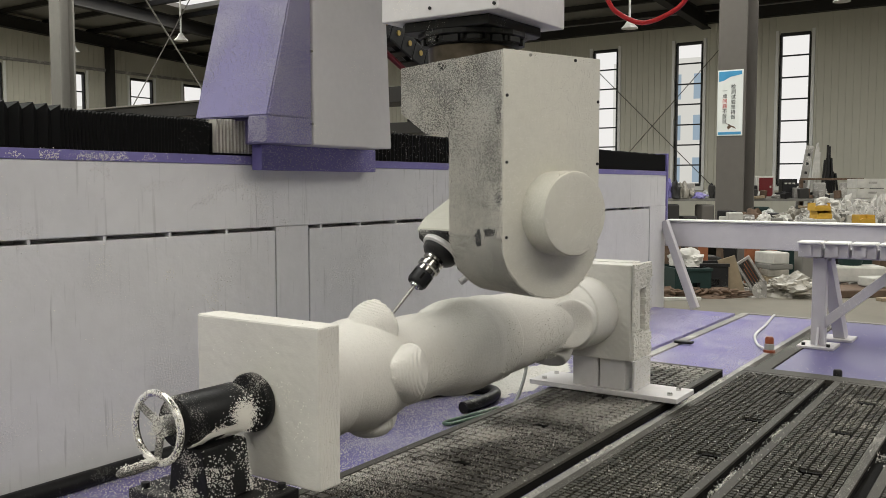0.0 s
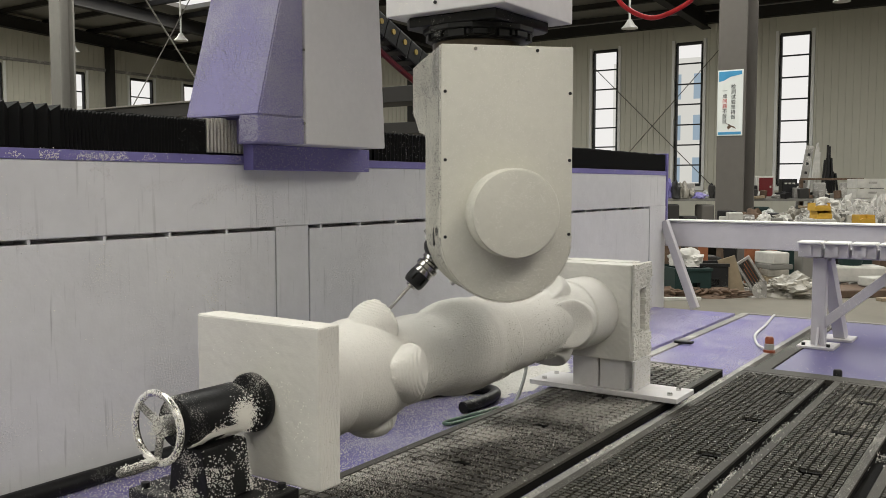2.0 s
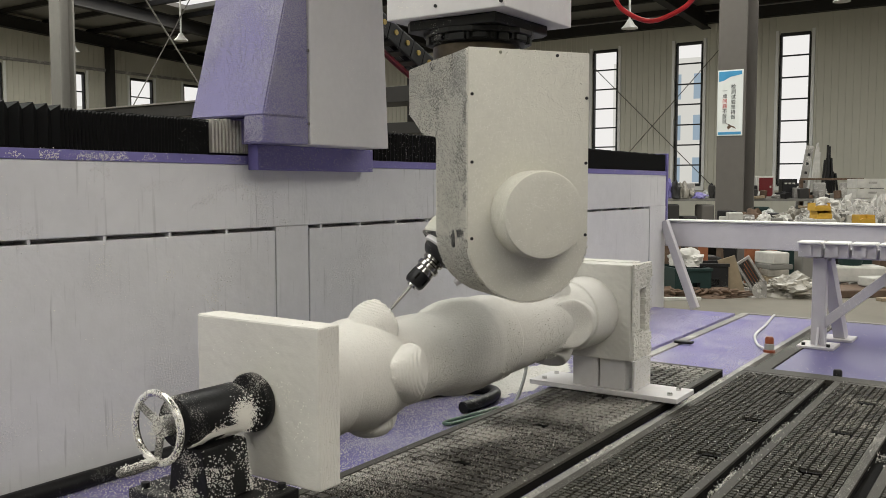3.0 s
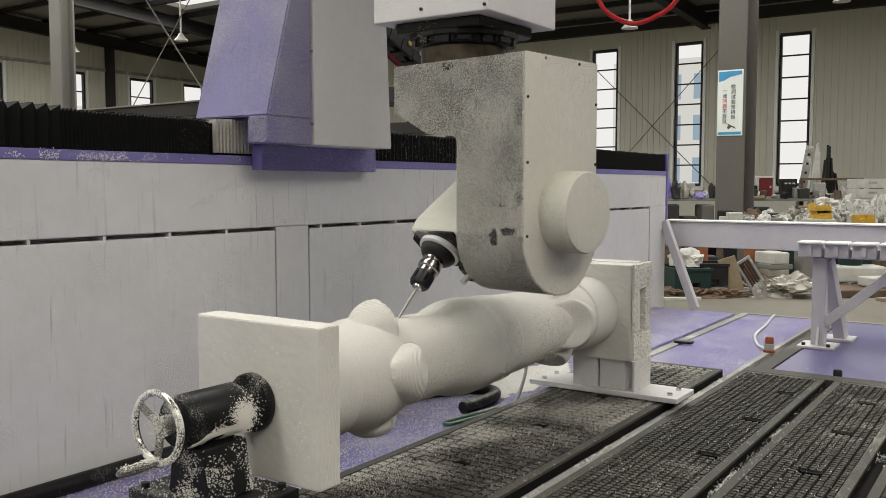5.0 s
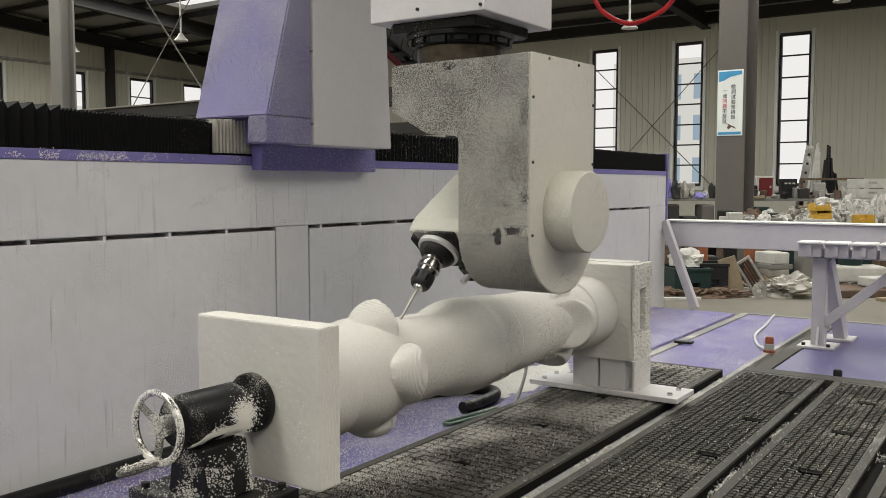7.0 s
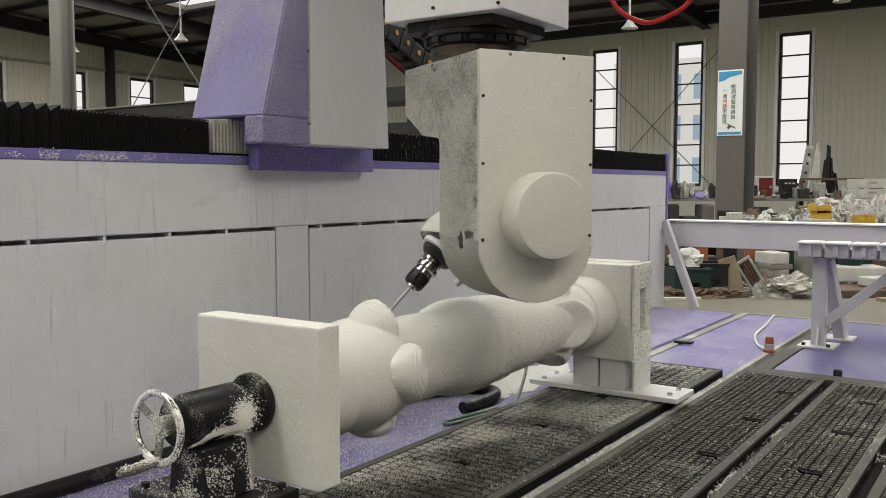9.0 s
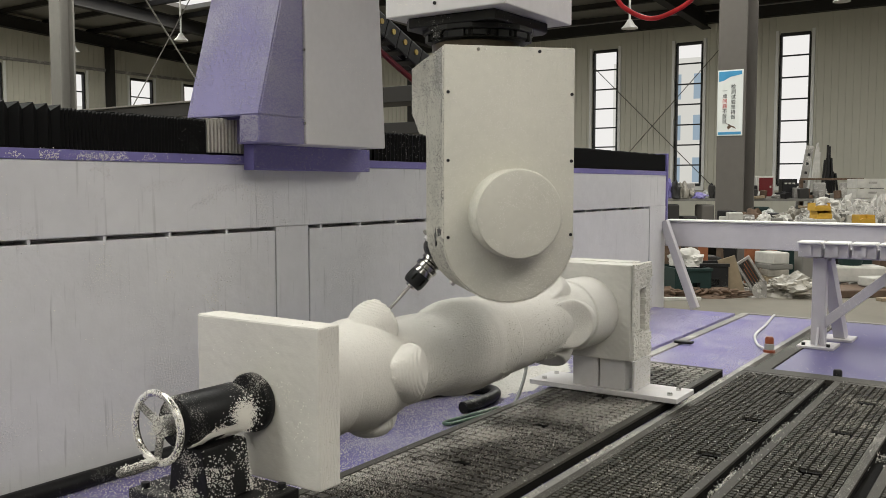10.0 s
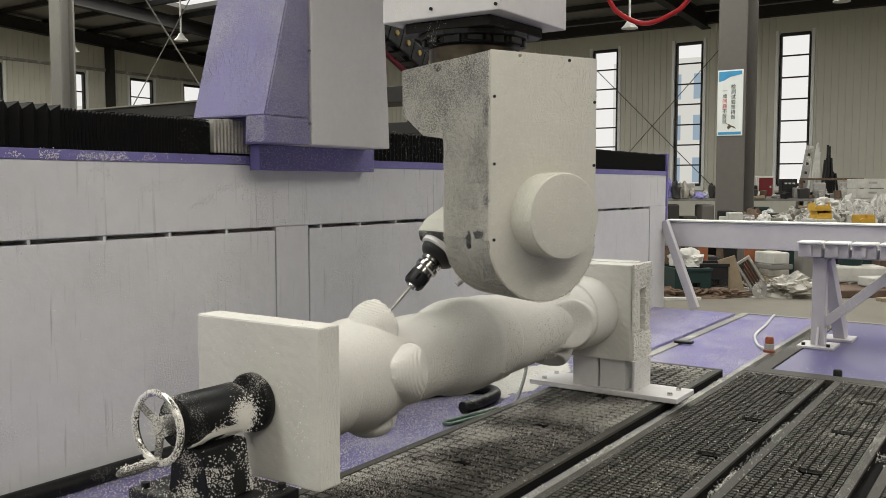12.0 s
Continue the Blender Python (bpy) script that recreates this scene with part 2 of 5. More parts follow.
def tube(bm, points, r, seg=10, steps=6):
    """A round hose through the points, smoothed."""
    pts = [Vector(p) for p in points]
    path = []
    for i in range(len(pts) - 1):
        p0, p1, p2, p3 = pts[max(i - 1, 0)], pts[i], pts[i + 1], pts[min(i + 2, len(pts) - 1)]
        for k in range(steps):
            t = k / steps
            path.append(0.5 * (2 * p1 + (p2 - p0) * t + (2 * p0 - 5 * p1 + 4 * p2 - p3) * t * t + (3 * p1 - p0 - 3 * p2 + p3) * t ** 3))
    path.append(pts[-1])
    rings = []
    for i, p in enumerate(path):
        d = (path[min(i + 1, len(path) - 1)] - path[max(i - 1, 0)]).normalized()
        q = d.to_track_quat("Z", "Y").to_matrix()
        rings.append([bm.verts.new(p + q @ Vector((r * math.cos(2 * math.pi * k / seg), r * math.sin(2 * math.pi * k / seg), 0))) for k in range(seg)])
    for a, b in zip(rings, rings[1:]):
        for k in range(seg):
            bm.faces.new((a[k], a[(k + 1) % seg], b[(k + 1) % seg], b[k]))
    bm.faces.new(list(reversed(rings[0])))
    bm.faces.new(rings[-1])
    return bm


def part(name, bm, material, parent=None, label="", smooth=False, at=None):
    me = bpy.data.meshes.new(name)
    bmesh.ops.recalc_face_normals(bm, faces=bm.faces[:])
    bm.to_mesh(me)
    bm.free()
    me.materials.append(material)
    if smooth:
        for p in me.polygons:
            p.use_smooth = True
        me.set_sharp_from_angle(angle=radians(40))
    ob = new(name, me)
    if parent:
        ob.parent = parent
    if at is not None:
        ob.matrix_basis = at
    if label:
        ob["label"] = label
    return ob


def thing(name, label, category, at=None, group="", kind=""):
    ob = tagged(new(name), label, category, group, kind)
    ob.empty_display_size = 0.05
    if at is not None:
        ob.matrix_basis = at
    return ob


def B():
    return bmesh.new()


# ---- hall ----
FLOOR = -0.35
WX, WY = 28.0, 30.0
part("floor", box(B(), -14, 60, -16, 60, FLOOR - 0.2, FLOOR), CONCRETE)
tagged(bpy.data.objects["floor"], "worn grey-brown concrete shop floor", "floor", kind="structure")


def wall_with_windows(name, along, fixed, thick, lo, hi, z1, spans, zs):
    """A wall in pieces round its window openings. along: the axis it runs on."""
    bm = B()
    def piece(a, b, c, d):
        if along == "y":
            box(bm, fixed, fixed + thick, a, b, c, d)
        else:
            box(bm, a, b, fixed, fixed + thick, c, d)
    at = lo
    for a, b in sorted(spans):
        piece(at, a, FLOOR, z1)
        piece(a, b, FLOOR, zs[0])
        piece(a, b, zs[1], z1)
        at = b
    piece(at, hi, FLOOR, z1)
    # raised ribs of the cladding
    k = lo + 0.1
    while k < hi:
        if not any(a - 0.1 < k < b + 0.1 for a, b in spans):
            if along == "y":
                box(bm, fixed - 0.02, fixed, k, k + 0.06, FLOOR, z1)
            else:
                box(bm, k, k + 0.06, fixed - 0.02, fixed, FLOOR, z1)
        k += 0.2
    ob = part(name, bm, WALL_CLAD)
    return tagged(ob, "ribbed pale beige metal wall cladding", "wall", kind="structure")


EAST = [(9.13, 9.98), (5.90, 6.76), (12.0, 12.87), (2.68, 3.54), (-0.5, 0.36), (15.2, 16.06)]
NORTH = [(15.8, 16.9), (18.95, 20.1), (22.1, 23.17), (24.72, 25.8)]
SILL, HEAD = 0.70, 5.23
wall_with_windows("wall_east", "y", WX, 0.2, -16, WY + 0.2, 6.1, EAST, (SILL, HEAD))
wall_with_windows("wall_north", "x", WY, 0.2, -14, WX, 8.2, NORTH, (SILL, 4.90))
tagged(part("wall_south", box(B(), -14, WX, -16.2, -16, FLOOR, 8.2), WALL_CLAD), "pale metal wall cladding", "wall", kind="structure")
tagged(part("wall_west", box(B(), -14.2, -14, -16, WY, FLOOR, 8.4), WALL_CLAD), "pale metal wall cladding", "wall", kind="structure")


def window(i, along, fixed, a, b, z0, z1, panes, group):
    w = thing("window_%d" % i, "tall narrow window with black bars and clear panes", "window", group=group, kind="structure")
    def piece(bm, p, q, c, d, e, f):
        if along == "y":
            box(bm, fixed + e, fixed + f, p, q, c, d)
        else:
            box(bm, p, q, fixed + e, fixed + f, c, d)
        return bm
    fr = B()
    piece(fr, a - 0.025, a + 0.042, z0, z1, 0.0, 0.12)
    piece(fr, b - 0.042, b + 0.025, z0, z1, 0.0, 0.12)
    piece(fr, a, b, z0 - 0.03, z0 + 0.06, -0.002, 0.122)
    piece(fr, a, b, z1 - 0.06, z1 + 0.03, -0.002, 0.122)
    part("window_frame", fr, WINDOW_BLACK, w)
    trim = B()
    for p, q in ((a - 0.13, a - 0.04), (b + 0.04, b + 0.13)):
        piece(trim, p, q, z0 - 0.1, z1 + 0.1, -0.045, -0.005)
    piece(trim, a - 0.13, b + 0.13, z0 - 0.16, z0 - 0.04, -0.06, -0.004)
    part("trim", trim, LAMP_WHITE, w)
    step = (z1 - z0) / panes
    for k in range(panes):
        part("pane", piece(B(), a + 0.035, b - 0.035, z0 + k * step + 0.018, z0 + (k + 1) * step - 0.018, 0.05, 0.056), GLASS, w).visible_shadow = False
        if k:
            part("glazing_bar", piece(B(), a + 0.05, b - 0.05, z0 + k * step - 0.021, z0 + k * step + 0.021, 0.03, 0.09), WINDOW_BLACK, w)


for i, (a, b) in enumerate(EAST):
    window(i + 1, "y", WX, a, b, SILL, HEAD, 7, "east windows")
for i, (a, b) in enumerate(NORTH):
    window(i + 11, "x", WY, a, b, SILL, 4.90, 6, "north windows")

# cladding rail that runs along the north wall, and one on the east wall
tagged(part("trim", box(B(), -14, WX, WY - 0.12, WY - 0.02, 5.04, 5.14), RAIL), "pale horizontal wall rail", "trim", kind="structure")

# roof in strips between the skylights
PITCH = math.degrees(math.atan(0.045))
bm = B()
edges = [-16.2]
for y in ROOF_Y:
    edges += [y - SKY_W / 2, y + SKY_W / 2]
edges.append(WY + 0.2)
tilt = pose(7.0, 0, roof_z(7.0), 0, PITCH, 0)
for i in range(0, len(edges), 2):
    box(bm, -21.5, 21.5, edges[i], edges[i + 1], 0.05, 0.2, m=tilt)
for y in ROOF_Y:
    box(bm, -21.5, SKY_X[0] - 7.0, y - SKY_W / 2, y + SKY_W / 2, 0.05, 0.2, m=tilt)
    box(bm, SKY_X[1] - 7.0, 21.5, y - SKY_W / 2, y + SKY_W / 2, 0.05, 0.2, m=tilt)
tagged(part("ceiling", bm, ROOF_SHEET), "pale grey metal roof sheets", "ceiling", kind="structure")
for i in range(24):
    x = -13.0 + 1.75 * i
    bm = box(B(), x - 0.04, x + 0.04, -16, WY, roof_z(x) - 0.13, roof_z(x) + 0.02)
    box(bm, x - 0.07, x + 0.07, -16, WY, roof_z(x) - 0.145, roof_z(x) - 0.13)
    tagged(part("roof_purlin", bm, DARK_STEEL), "dark grey steel roof purlin", "purlin", "roof purlins", "structure")
for y in (-12.0, -2.5, 9.0, 18.5, 24.5, 29.6):
    bm = B()
    box(bm, -21, 21, y - 0.03, y + 0.03, -0.53, -0.16, m=tilt)
    box(bm, -21, 21, y - 0.14, y + 0.14, -0.56, -0.53, m=tilt)
    box(bm, -21, 21, y - 0.14, y + 0.14, -0.165, -0.145, m=tilt)
    tagged(part("roof_rafter", bm, DARK_STEEL), "dark grey steel roof girder", "girder", "roof girders", "structure")
tagged(part("eaves_beam", box(B(), WX - 0.3, WX - 0.05, -16, WY, 5.75, 6.08), DARK_STEEL), "dark steel eaves beam along the wall", "beam", kind="structure")


def h_column(x, y, w, d, material, label):
    """A steel H column: two flanges and a web."""
    t = 0.03
    bm = B()
    top = roof_z(x) - 0.3
    box(bm, x - d / 2, x - d / 2 + t, y - w / 2, y + w / 2, FLOOR, top)
    box(bm, x + d / 2 - t, x + d / 2, y - w / 2, y + w / 2, FLOOR, top)
    box(bm, x - d / 2 + t, x + d / 2 - t, y - 0.015, y + 0.015, FLOOR, top)
    return tagged(part("steel_column", bm, material), label, "column", "hall columns", "structure")


h_column(14.2, 4.065, 0.43, 0.62, COLUMN_GREY, "dark grey steel H column with a poster on it")
h_column(8.98, 14.0, 0.30, 0.28, COLUMN_PALE, "pale grey painted steel H column")
h_column(27.7, 20.2, 0.4, 0.4, DARK_STEEL, "dark grey steel H column at the wall")
bm = box(B(), 20.95, 21.15, 29.6, 29.95, FLOOR, 6.2)
tagged(part("wall_post", bm, DARK_STEEL), "dark grey steel wall post", "post", kind="structure")
# diagonal wind braces
for a, b, r, m in (((27.8, 12.5, 0.68), (27.8, 8.3, 5.17), 0.013, COLUMN_GREY), ((27.8, 12.8, 4.7), (27.8, 8.3, 0.3), 0.013, COLUMN_GREY),
                   ((12.96, 18.0, 6.07), (16.9, 18.0, 1.44), 0.022, COLUMN_PALE), ((15.5, 18.0, 6.02), (12.9, 18.0, 1.9), 0.013, COLUMN_GREY)):
    tagged(part("wind_brace", rod(B(), a, b, r, seg=10), m), "steel wind brace rod", "brace", "wind braces", "structure")

# ---- machine: side beam, bed, slats ----
bed = thing("machine_bed", "purple painted machine bed dusted with foam crumbs", "machine bed", kind="structure")
part("base", box(B(), -2.0, 4.85, -1.6, 1.84, FLOOR, -0.036), FRAME_WHITE, bed)
for y0, y1, x0, m in ((1.375, 1.838, -2.0, BED_PURPLE), (0.945, 1.30, -2.0, BED_PURPLE), (-1.6, 0.83, 3.42, BED_CLEAN)):
    part("bed_plate", box(B(), x0, 4.86, y0, y1, -0.03, 0.0, 0.003), m, bed)
part("bed_rail", box(B(), -2.0, 4.87, 1.301, 1.338, -0.03, 0.006, 0.002), RAIL, bed, "pale rail strip beside a dark slot")
part("bed_rail", box(B(), -2.0, 4.87, 0.918, 0.940, -0.03, 0.004, 0.002), RAIL, bed, "pale rail strip beside a dark slot")
part("bed_rail", box(B(), 3.42, 4.87, 0.834, 0.895, -0.03, 0.003, 0.002), RIM, bed, "grey rail strip")
part("border_strip", box(B(), 3.334, 3.418, -1.6, 0.912, -0.03, 0.008, 0.002), RIM, bed, "grey strip at the end of the vacuum boards")
# Near-black floor carries the slots' shade in its colour.
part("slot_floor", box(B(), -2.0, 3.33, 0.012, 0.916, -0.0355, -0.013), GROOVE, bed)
part("bed_plate", box(B(), -2.0, 3.33, -1.6, 0.01, -0.03, 0.0, 0.003), BED_CLEAN, bed)
part("end_strip", box(B(), 4.862, 4.89, -1.6, 1.335, -0.03, 0.004, 0.002), RAIL, bed)

PITCH = 0.0186  # pads of the fine boards; the raised board has larger ones
WIDE_PITCH = 0.031
PLUG_STEP = 0.407


def pad_solid(half, slope, deep):
    """Corners of one pad with sloping sides, and its five faces."""
    signs = ((-1, -1), (1, -1), (1, 1), (-1, 1))
    co = [(sx * half, sy * half, 0.0) for sx, sy in signs] + [(sx * (half - slope), sy * (half - slope), deep) for sx, sy in signs]
    return np.array(co), [(4, 5, 6, 7)] + [(k, (k + 1) % 4, 4 + (k + 1) % 4, 4 + k) for k in range(4)]


def slat(y0, y1, x_near, top, x1, material, pitch, plug):
    """One grooved vacuum board: core, rims, and a grid of square pads; the nearest pads in view are parts."""
    s = thing("vacuum_board", "black phenolic vacuum board with a square grid, dusted with foam", "vacuum board", group="vacuum boards", kind="structure")
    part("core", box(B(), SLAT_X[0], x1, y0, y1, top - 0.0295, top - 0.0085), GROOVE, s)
    rim = 0.024
    for a, b in ((y0, y0 + rim), (y1 - rim, y1)):
        part("rim", box(B(), SLAT_X[0], x1, a, b, top - 0.008, top, 0.001), RIM, s)
    part("rim", box(B(), x1 - rim, x1, y0 + rim, y1 - rim, top - 0.008, top, 0.001), RIM, s)
    n = round((y1 - y0 - 2 * rim) / pitch)
    step = (y1 - y0 - 2 * rim) / n
    co, sides = pad_solid(pitch * 0.392, pitch * 0.04, 0.008)
    me = bpy.data.meshes.new("pad")
    me.from_pydata(co.tolist(), [], sides)
    me.materials.append(material)
    # black plugs, two and two
    plugs = []
    for i in range(6):
        x, row = plug[0] - PLUG_STEP * i, plug[1]
        plugs += [(x, row - 0.0135), (x, row + 0.0135)]
        bm = rod(rod(B(), (x, row + 0.0135, top - 0.0085), (x, row + 0.0135, top - 0.0015), 0.0105, seg=14), (x, row - 0.0135, top - 0.0085), (x, row - 0.0135, top - 0.0015), 0.0105, seg=14)
        box(bm, x - 0.006, x + 0.006, row - 0.008, row + 0.008, top - 0.0085, top - 0.002)
        part("vacuum_plug", bm, GROOVE, s, "black vacuum plug")
    spots = []
    x = x1 - rim - pitch / 2
    while x > SLAT_X[0]:
        for k in range(n):
            y = y0 + rim + (k + 0.5) * step + (0.0008 if k % 2 else -0.0008)
            if all(abs(x - u) > 0.014 or abs(y - v) > 0.014 for u, v in plugs):
                spots.append((x, y))
        x -= pitch
    spots.sort(key=lambda p: abs(p[0] - x_near))
    for x, y in spots[:300]:
        o = new("pad", me)
        o.parent = s
        o.location = (x, y, top - 0.008 + random.uniform(-0.0006, 0.0006))
    rest = np.array([(x, y, top - 0.008) for x, y in spots[300:]])
    rest[:, 2] += np.random.uniform(-0.0006, 0.0006, len(rest))
    verts = (rest[:, None, :] + co[None]).reshape(-1, 3)
    faces = (np.array(sides)[None] + 8 * np.arange(len(rest))[:, None, None]).reshape(-1, 4)
    field = bpy.data.meshes.new("pad_field")
    field.from_pydata(verts.tolist(), [], faces.tolist())
    field.materials.append(material)
    o = new("pad_field", field)
    o.parent = s
    o["kind"] = "stuff"


SLAT_X = (0.2, 3.20)
slat(0.945, 1.335, 1.75, 0.030, 3.20, PHENOLIC_DUSTED, WIDE_PITCH, (2.981, 1.139))
slat(0.62, 0.912, 2.2, 0.008, 3.33, PHENOLIC, PITCH, (3.045, 0.683))
slat(0.335, 0.588, 2.3, 0.008, 3.33, PHENOLIC, PITCH, (3.045, 0.443))
slat(0.02, 0.30, 2.6, 0.008, 3.33, PHENOLIC, PITCH, (3.045, 0.16))

# side beam with panels
side = thing("machine_side_beam", "long lilac-white painted machine side beam with inset panels", "machine frame", kind="structure")
XA, XB = -2.0, 5.02
part("core", box(B(), XA, XB, 1.906, 2.32, FLOOR, 0.752), WHITE_PAINT, side)
part("top_band", box(B(), XA, XB, 1.838, 1.905, 0.580, 0.757, 0.003), WHITE_PAINT, side)
part("post_panel", box(B(), 1.8385, 1.972, 1.838, 1.905, -0.02, 0.5795), WHITE_PAINT, side)
part("end_panel", box(B(), 4.775, XB, 1.838, 1.905, -0.02, 0.5795), WHITE_PAINT, side)
part("inset_panel", box(B(), XA, 1.836, 1.840, 1.905, -0.02, 0.569, 0.002), WHITE_PAINT, side)
# Dark strip added in the joint to stand for its shade.
part("panel_seal", box(B(), 1.9725, 1.9805, 1.848, 1.904, -0.02, 0.569), GROOVE, side, "dark strip standing for the shade in the panel joint")
part("inset_panel", box(B(), 1.981, 4.770, 1.840, 1.905, -0.02, 0.569, 0.002), WHITE_PAINT, side)
for x in [-1.2 + 0.19 * i for i in range(32)]:
    if not 1.82 < x < 2.0 and x < 4.7:
        part("panel_tab", box(B(), x, x + 0.008, 1.8405, 1.895, 0.5685, 0.5805), WHITE_PAINT, side)
part("rail_cover", box(B(), XA, XB, 1.835, 2.3, 0.757, 0.781, 0.002), PURPLE, side, "dark purple strip under the bellows")
part("end_plate", box(B(), XB, XB + 0.018, 1.83, 2.33, 0.45, 0.885, 0.002), PURPLE, side, "purple end plate")
bm = tube(B(), [(-0.5, 1.805, 0.022), (1.0, 1.805, 0.022), (1.7, 1.805, 0.020), (2.3, 1.81, 0.02)], 0.02, 12)
tagged(part("black_conduit", bm, BLACK_DUSTED, smooth=True), "thick black hose lying along the foot of the beam", "hose")


def fold_mesh(name, wide, o, z1, material):
    """One fold of the cloth cover: out, in, out."""
    bm = B()
    rings = []
    for k in range(3):
        q = o if k == 1 else 0.0
        pts = ((1.842 + q, 0.782), (1.842 + q, z1 - q), (2.20 - q, z1 - q), (2.20 - q, 0.782))
        rings.append([bm.verts.new(((k - 1) * wide / 2, y, z)) for y, z in pts])
    for a, b in zip(rings, rings[1:]):
        for i in range(3):
            bm.faces.new((a[i], b[i], b[i + 1], a[i + 1]))
    me = bpy.data.meshes.new(name)
    bm.to_mesh(me)
    bm.free()
    me.materials.append(material)
    return me


GX = 1.8171  # gantry at its reference place
WIDE_FOLD = fold_mesh("fold", 0.033, 0.015, 0.882, BELLOWS)
PLEAT = fold_mesh("fold", 0.0102, 0.006, 0.874, BELLOWS)
MID_FOLD = fold_mesh("fold", 0.0212, 0.006, 0.878, BELLOWS)


def bellows(runs):
    t = thing("bellows", "black folded bellows over the machine rail", "bellows", group="rail bellows")
    part("lining", box(B(), runs[0][0] + 0.01, runs[-1][1] - 0.005, 1.862, 2.17, 0.783, 0.862), BELLOWS, t)
    for x0, x1, me, w in runs:
        x = x0 + w / 2
        while x < x1:
            o = new("fold", me)
            o.parent = t
            o.matrix_basis = pose(x, 0, random.uniform(-0.0015, 0.0015))
            x += w


bellows(((-1.6, 1.17, WIDE_FOLD, 0.033), (1.17, 1.60, PLEAT, 0.0102)))
bellows(((2.30, XB, MID_FOLD, 0.0212),))

# ---- gantry upright, moves along x ----
gantry = thing("gantry_upright", "purple tapered gantry upright with a pale front panel, foam-dusted", "gantry", at=pose(GX, 0, 0))


def gx(x):
    return x - GX


bm = B()
mid = [(1.665, 1.70), (1.838, 1.70), (1.838, 1.985), (1.665, 1.985)]
top = [(1.829, 1.70), (1.838, 1.70), (1.838, 1.985), (1.829, 1.985)]
rings = [[bm.verts.new((gx(x), y, z)) for x, y in ring] for ring, z in ((mid, 0.884), (top, 1.47))]
for a, b in zip(rings, rings[1:]):
    for i in range(4):
        bm.faces.new((a[i], a[(i + 1) % 4], b[(i + 1) % 4], b[i]))
bm.faces.new(rings[0])
bm.faces.new(rings[-1])
bmesh.ops.bevel(bm, geom=bm.edges[:], offset=0.004, segments=2, affect="EDGES")
part("upright", bm, PURPLE_DUSTY, gantry)
part("lower_block", box(B(), gx(1.6655), gx(1.838), 1.7005, 1.772, 0.813, 0.8835, 0.003), PURPLE_DUSTY, gantry)
part("underside", box(B(), gx(1.72), gx(1.838), 1.7725, 1.985, 0.813, 0.883), PURPLE_DUSTY, gantry)
part("upright_cap", box(B(), gx(1.80), gx(2.15), 1.72, 1.985, 1.471, 1.62, 0.004), PURPLE_DUSTY, gantry)
bm = prism(B(), [(gx(1.842), 0.813), (gx(2.197), 0.813), (gx(2.150), 1.62), (gx(1.842), 1.62)], "y", 1.697, 1.985, 0.004)
part("front_panel", bm, RAM_WHITE, gantry, "pale grey painted panel")
part("foot", box(B(), gx(1.736), gx(2.24), 1.795, 1.834, 0.742, 0.8125, 0.002), PURPLE, gantry, "dark purple foot block")
part("carriage", box(B(), gx(1.80), gx(2.2), 1.835, 2.25, 0.7815, 0.8125), PURPLE, gantry)
for x, z in ((1.832, 1.07), (1.832, 0.87)):
    part("screw", rod(B(), (gx(x), 1.698, z), (gx(x), 1.692, z), 0.004, seg=10), BRIGHT_STEEL, gantry)
part("crossbeam", box(B(), gx(2.03), gx(2.5), -1.8, 2.2, 1.50, 1.95, 0.01), RAM_WHITE, gantry)
# dusted bellows end that moves with the upright
end = part("bellows_end", box(B(), gx(1.612), gx(1.760), 1.856, 2.10, 0.786, 0.866), BELLOWS, gantry, "last folds of the bellows")
for i in range(11):
    x = 1.6185 + 0.0122 * i
    part("fold", box(B(), gx(x) - 0.0034, gx(x) + 0.0034, 1.838 + random.uniform(0, 0.002), 2.10, 0.787, 0.878 + random.uniform(-0.002, 0.002), 0.0012), BELLOWS_DUSTY, end, "foam-dusted fold")

# ---- ram: moves in x, y and z ----
RAM = (1.8167, 1.1988, 1.0850)
ram = thing("ram", "white painted square machine ram with a black bearing flange", "machine ram", at=pose(*RAM))
part("ram_body", box(B(), -0.1594, 0.1594, -0.1594, 0.1594, 0.0, 0.9, 0.003), RAM_WHITE, ram)
bm = prism(B(), [(-0.13, -0.118), (0.10, -0.125), (0.125, -0.10), (0.125, 0.12), (0.10, 0.135), (-0.11, 0.135), (-0.135, 0.11)], "z", -0.024, -0.0005, 0.003)
part("flange", bm, BLACK, ram, "black oily bearing flange")
part("clamp_plate", lathe(B(), [(0.128, -0.0365), (0.131, -0.034), (0.131, -0.0245)], Matrix.Translation((-0.01, 0, 0)), 14), BLACK, ram)
for i in range(14):
    a = 2 * math.pi * (i + 0.3) / 14
    m = Matrix.Translation((-0.01, 0, 0)) @ Matrix.Rotation(a, 4, "Z")
    w = (0.013, 0.02, 0.016)[i % 3]
    bm = box(B(), 0.094, 0.124, -w, w, -0.050 - 0.004 * (i % 2), -0.0368, 0.002, m)
    part("clamp_block", bm, BLACK, ram)
    part("bolt", rod(B(), m @ Vector((0.113, 0.026, -0.049)), m @ Vector((0.113, 0.026, -0.0368)), 0.007, seg=6), BLACK_DUSTED, ram)
part("seal_ring", lathe(B(), [(0.116, -0.037), (0.116, -0.052), (0.109, -0.056), (0.104, -0.056)], Matrix.Translation((-0.01, 0, 0)), 48), BLACK, ram, smooth=True)
for x, y, z in ((-0.16, 0.02, 0.02), (-0.16, -0.15, 0.012)):
    part("screw", rod(B(), (x + 0.003, y, z), (x - 0.003, y, z), 0.004, seg=8), BLACK_PLAIN, ram)

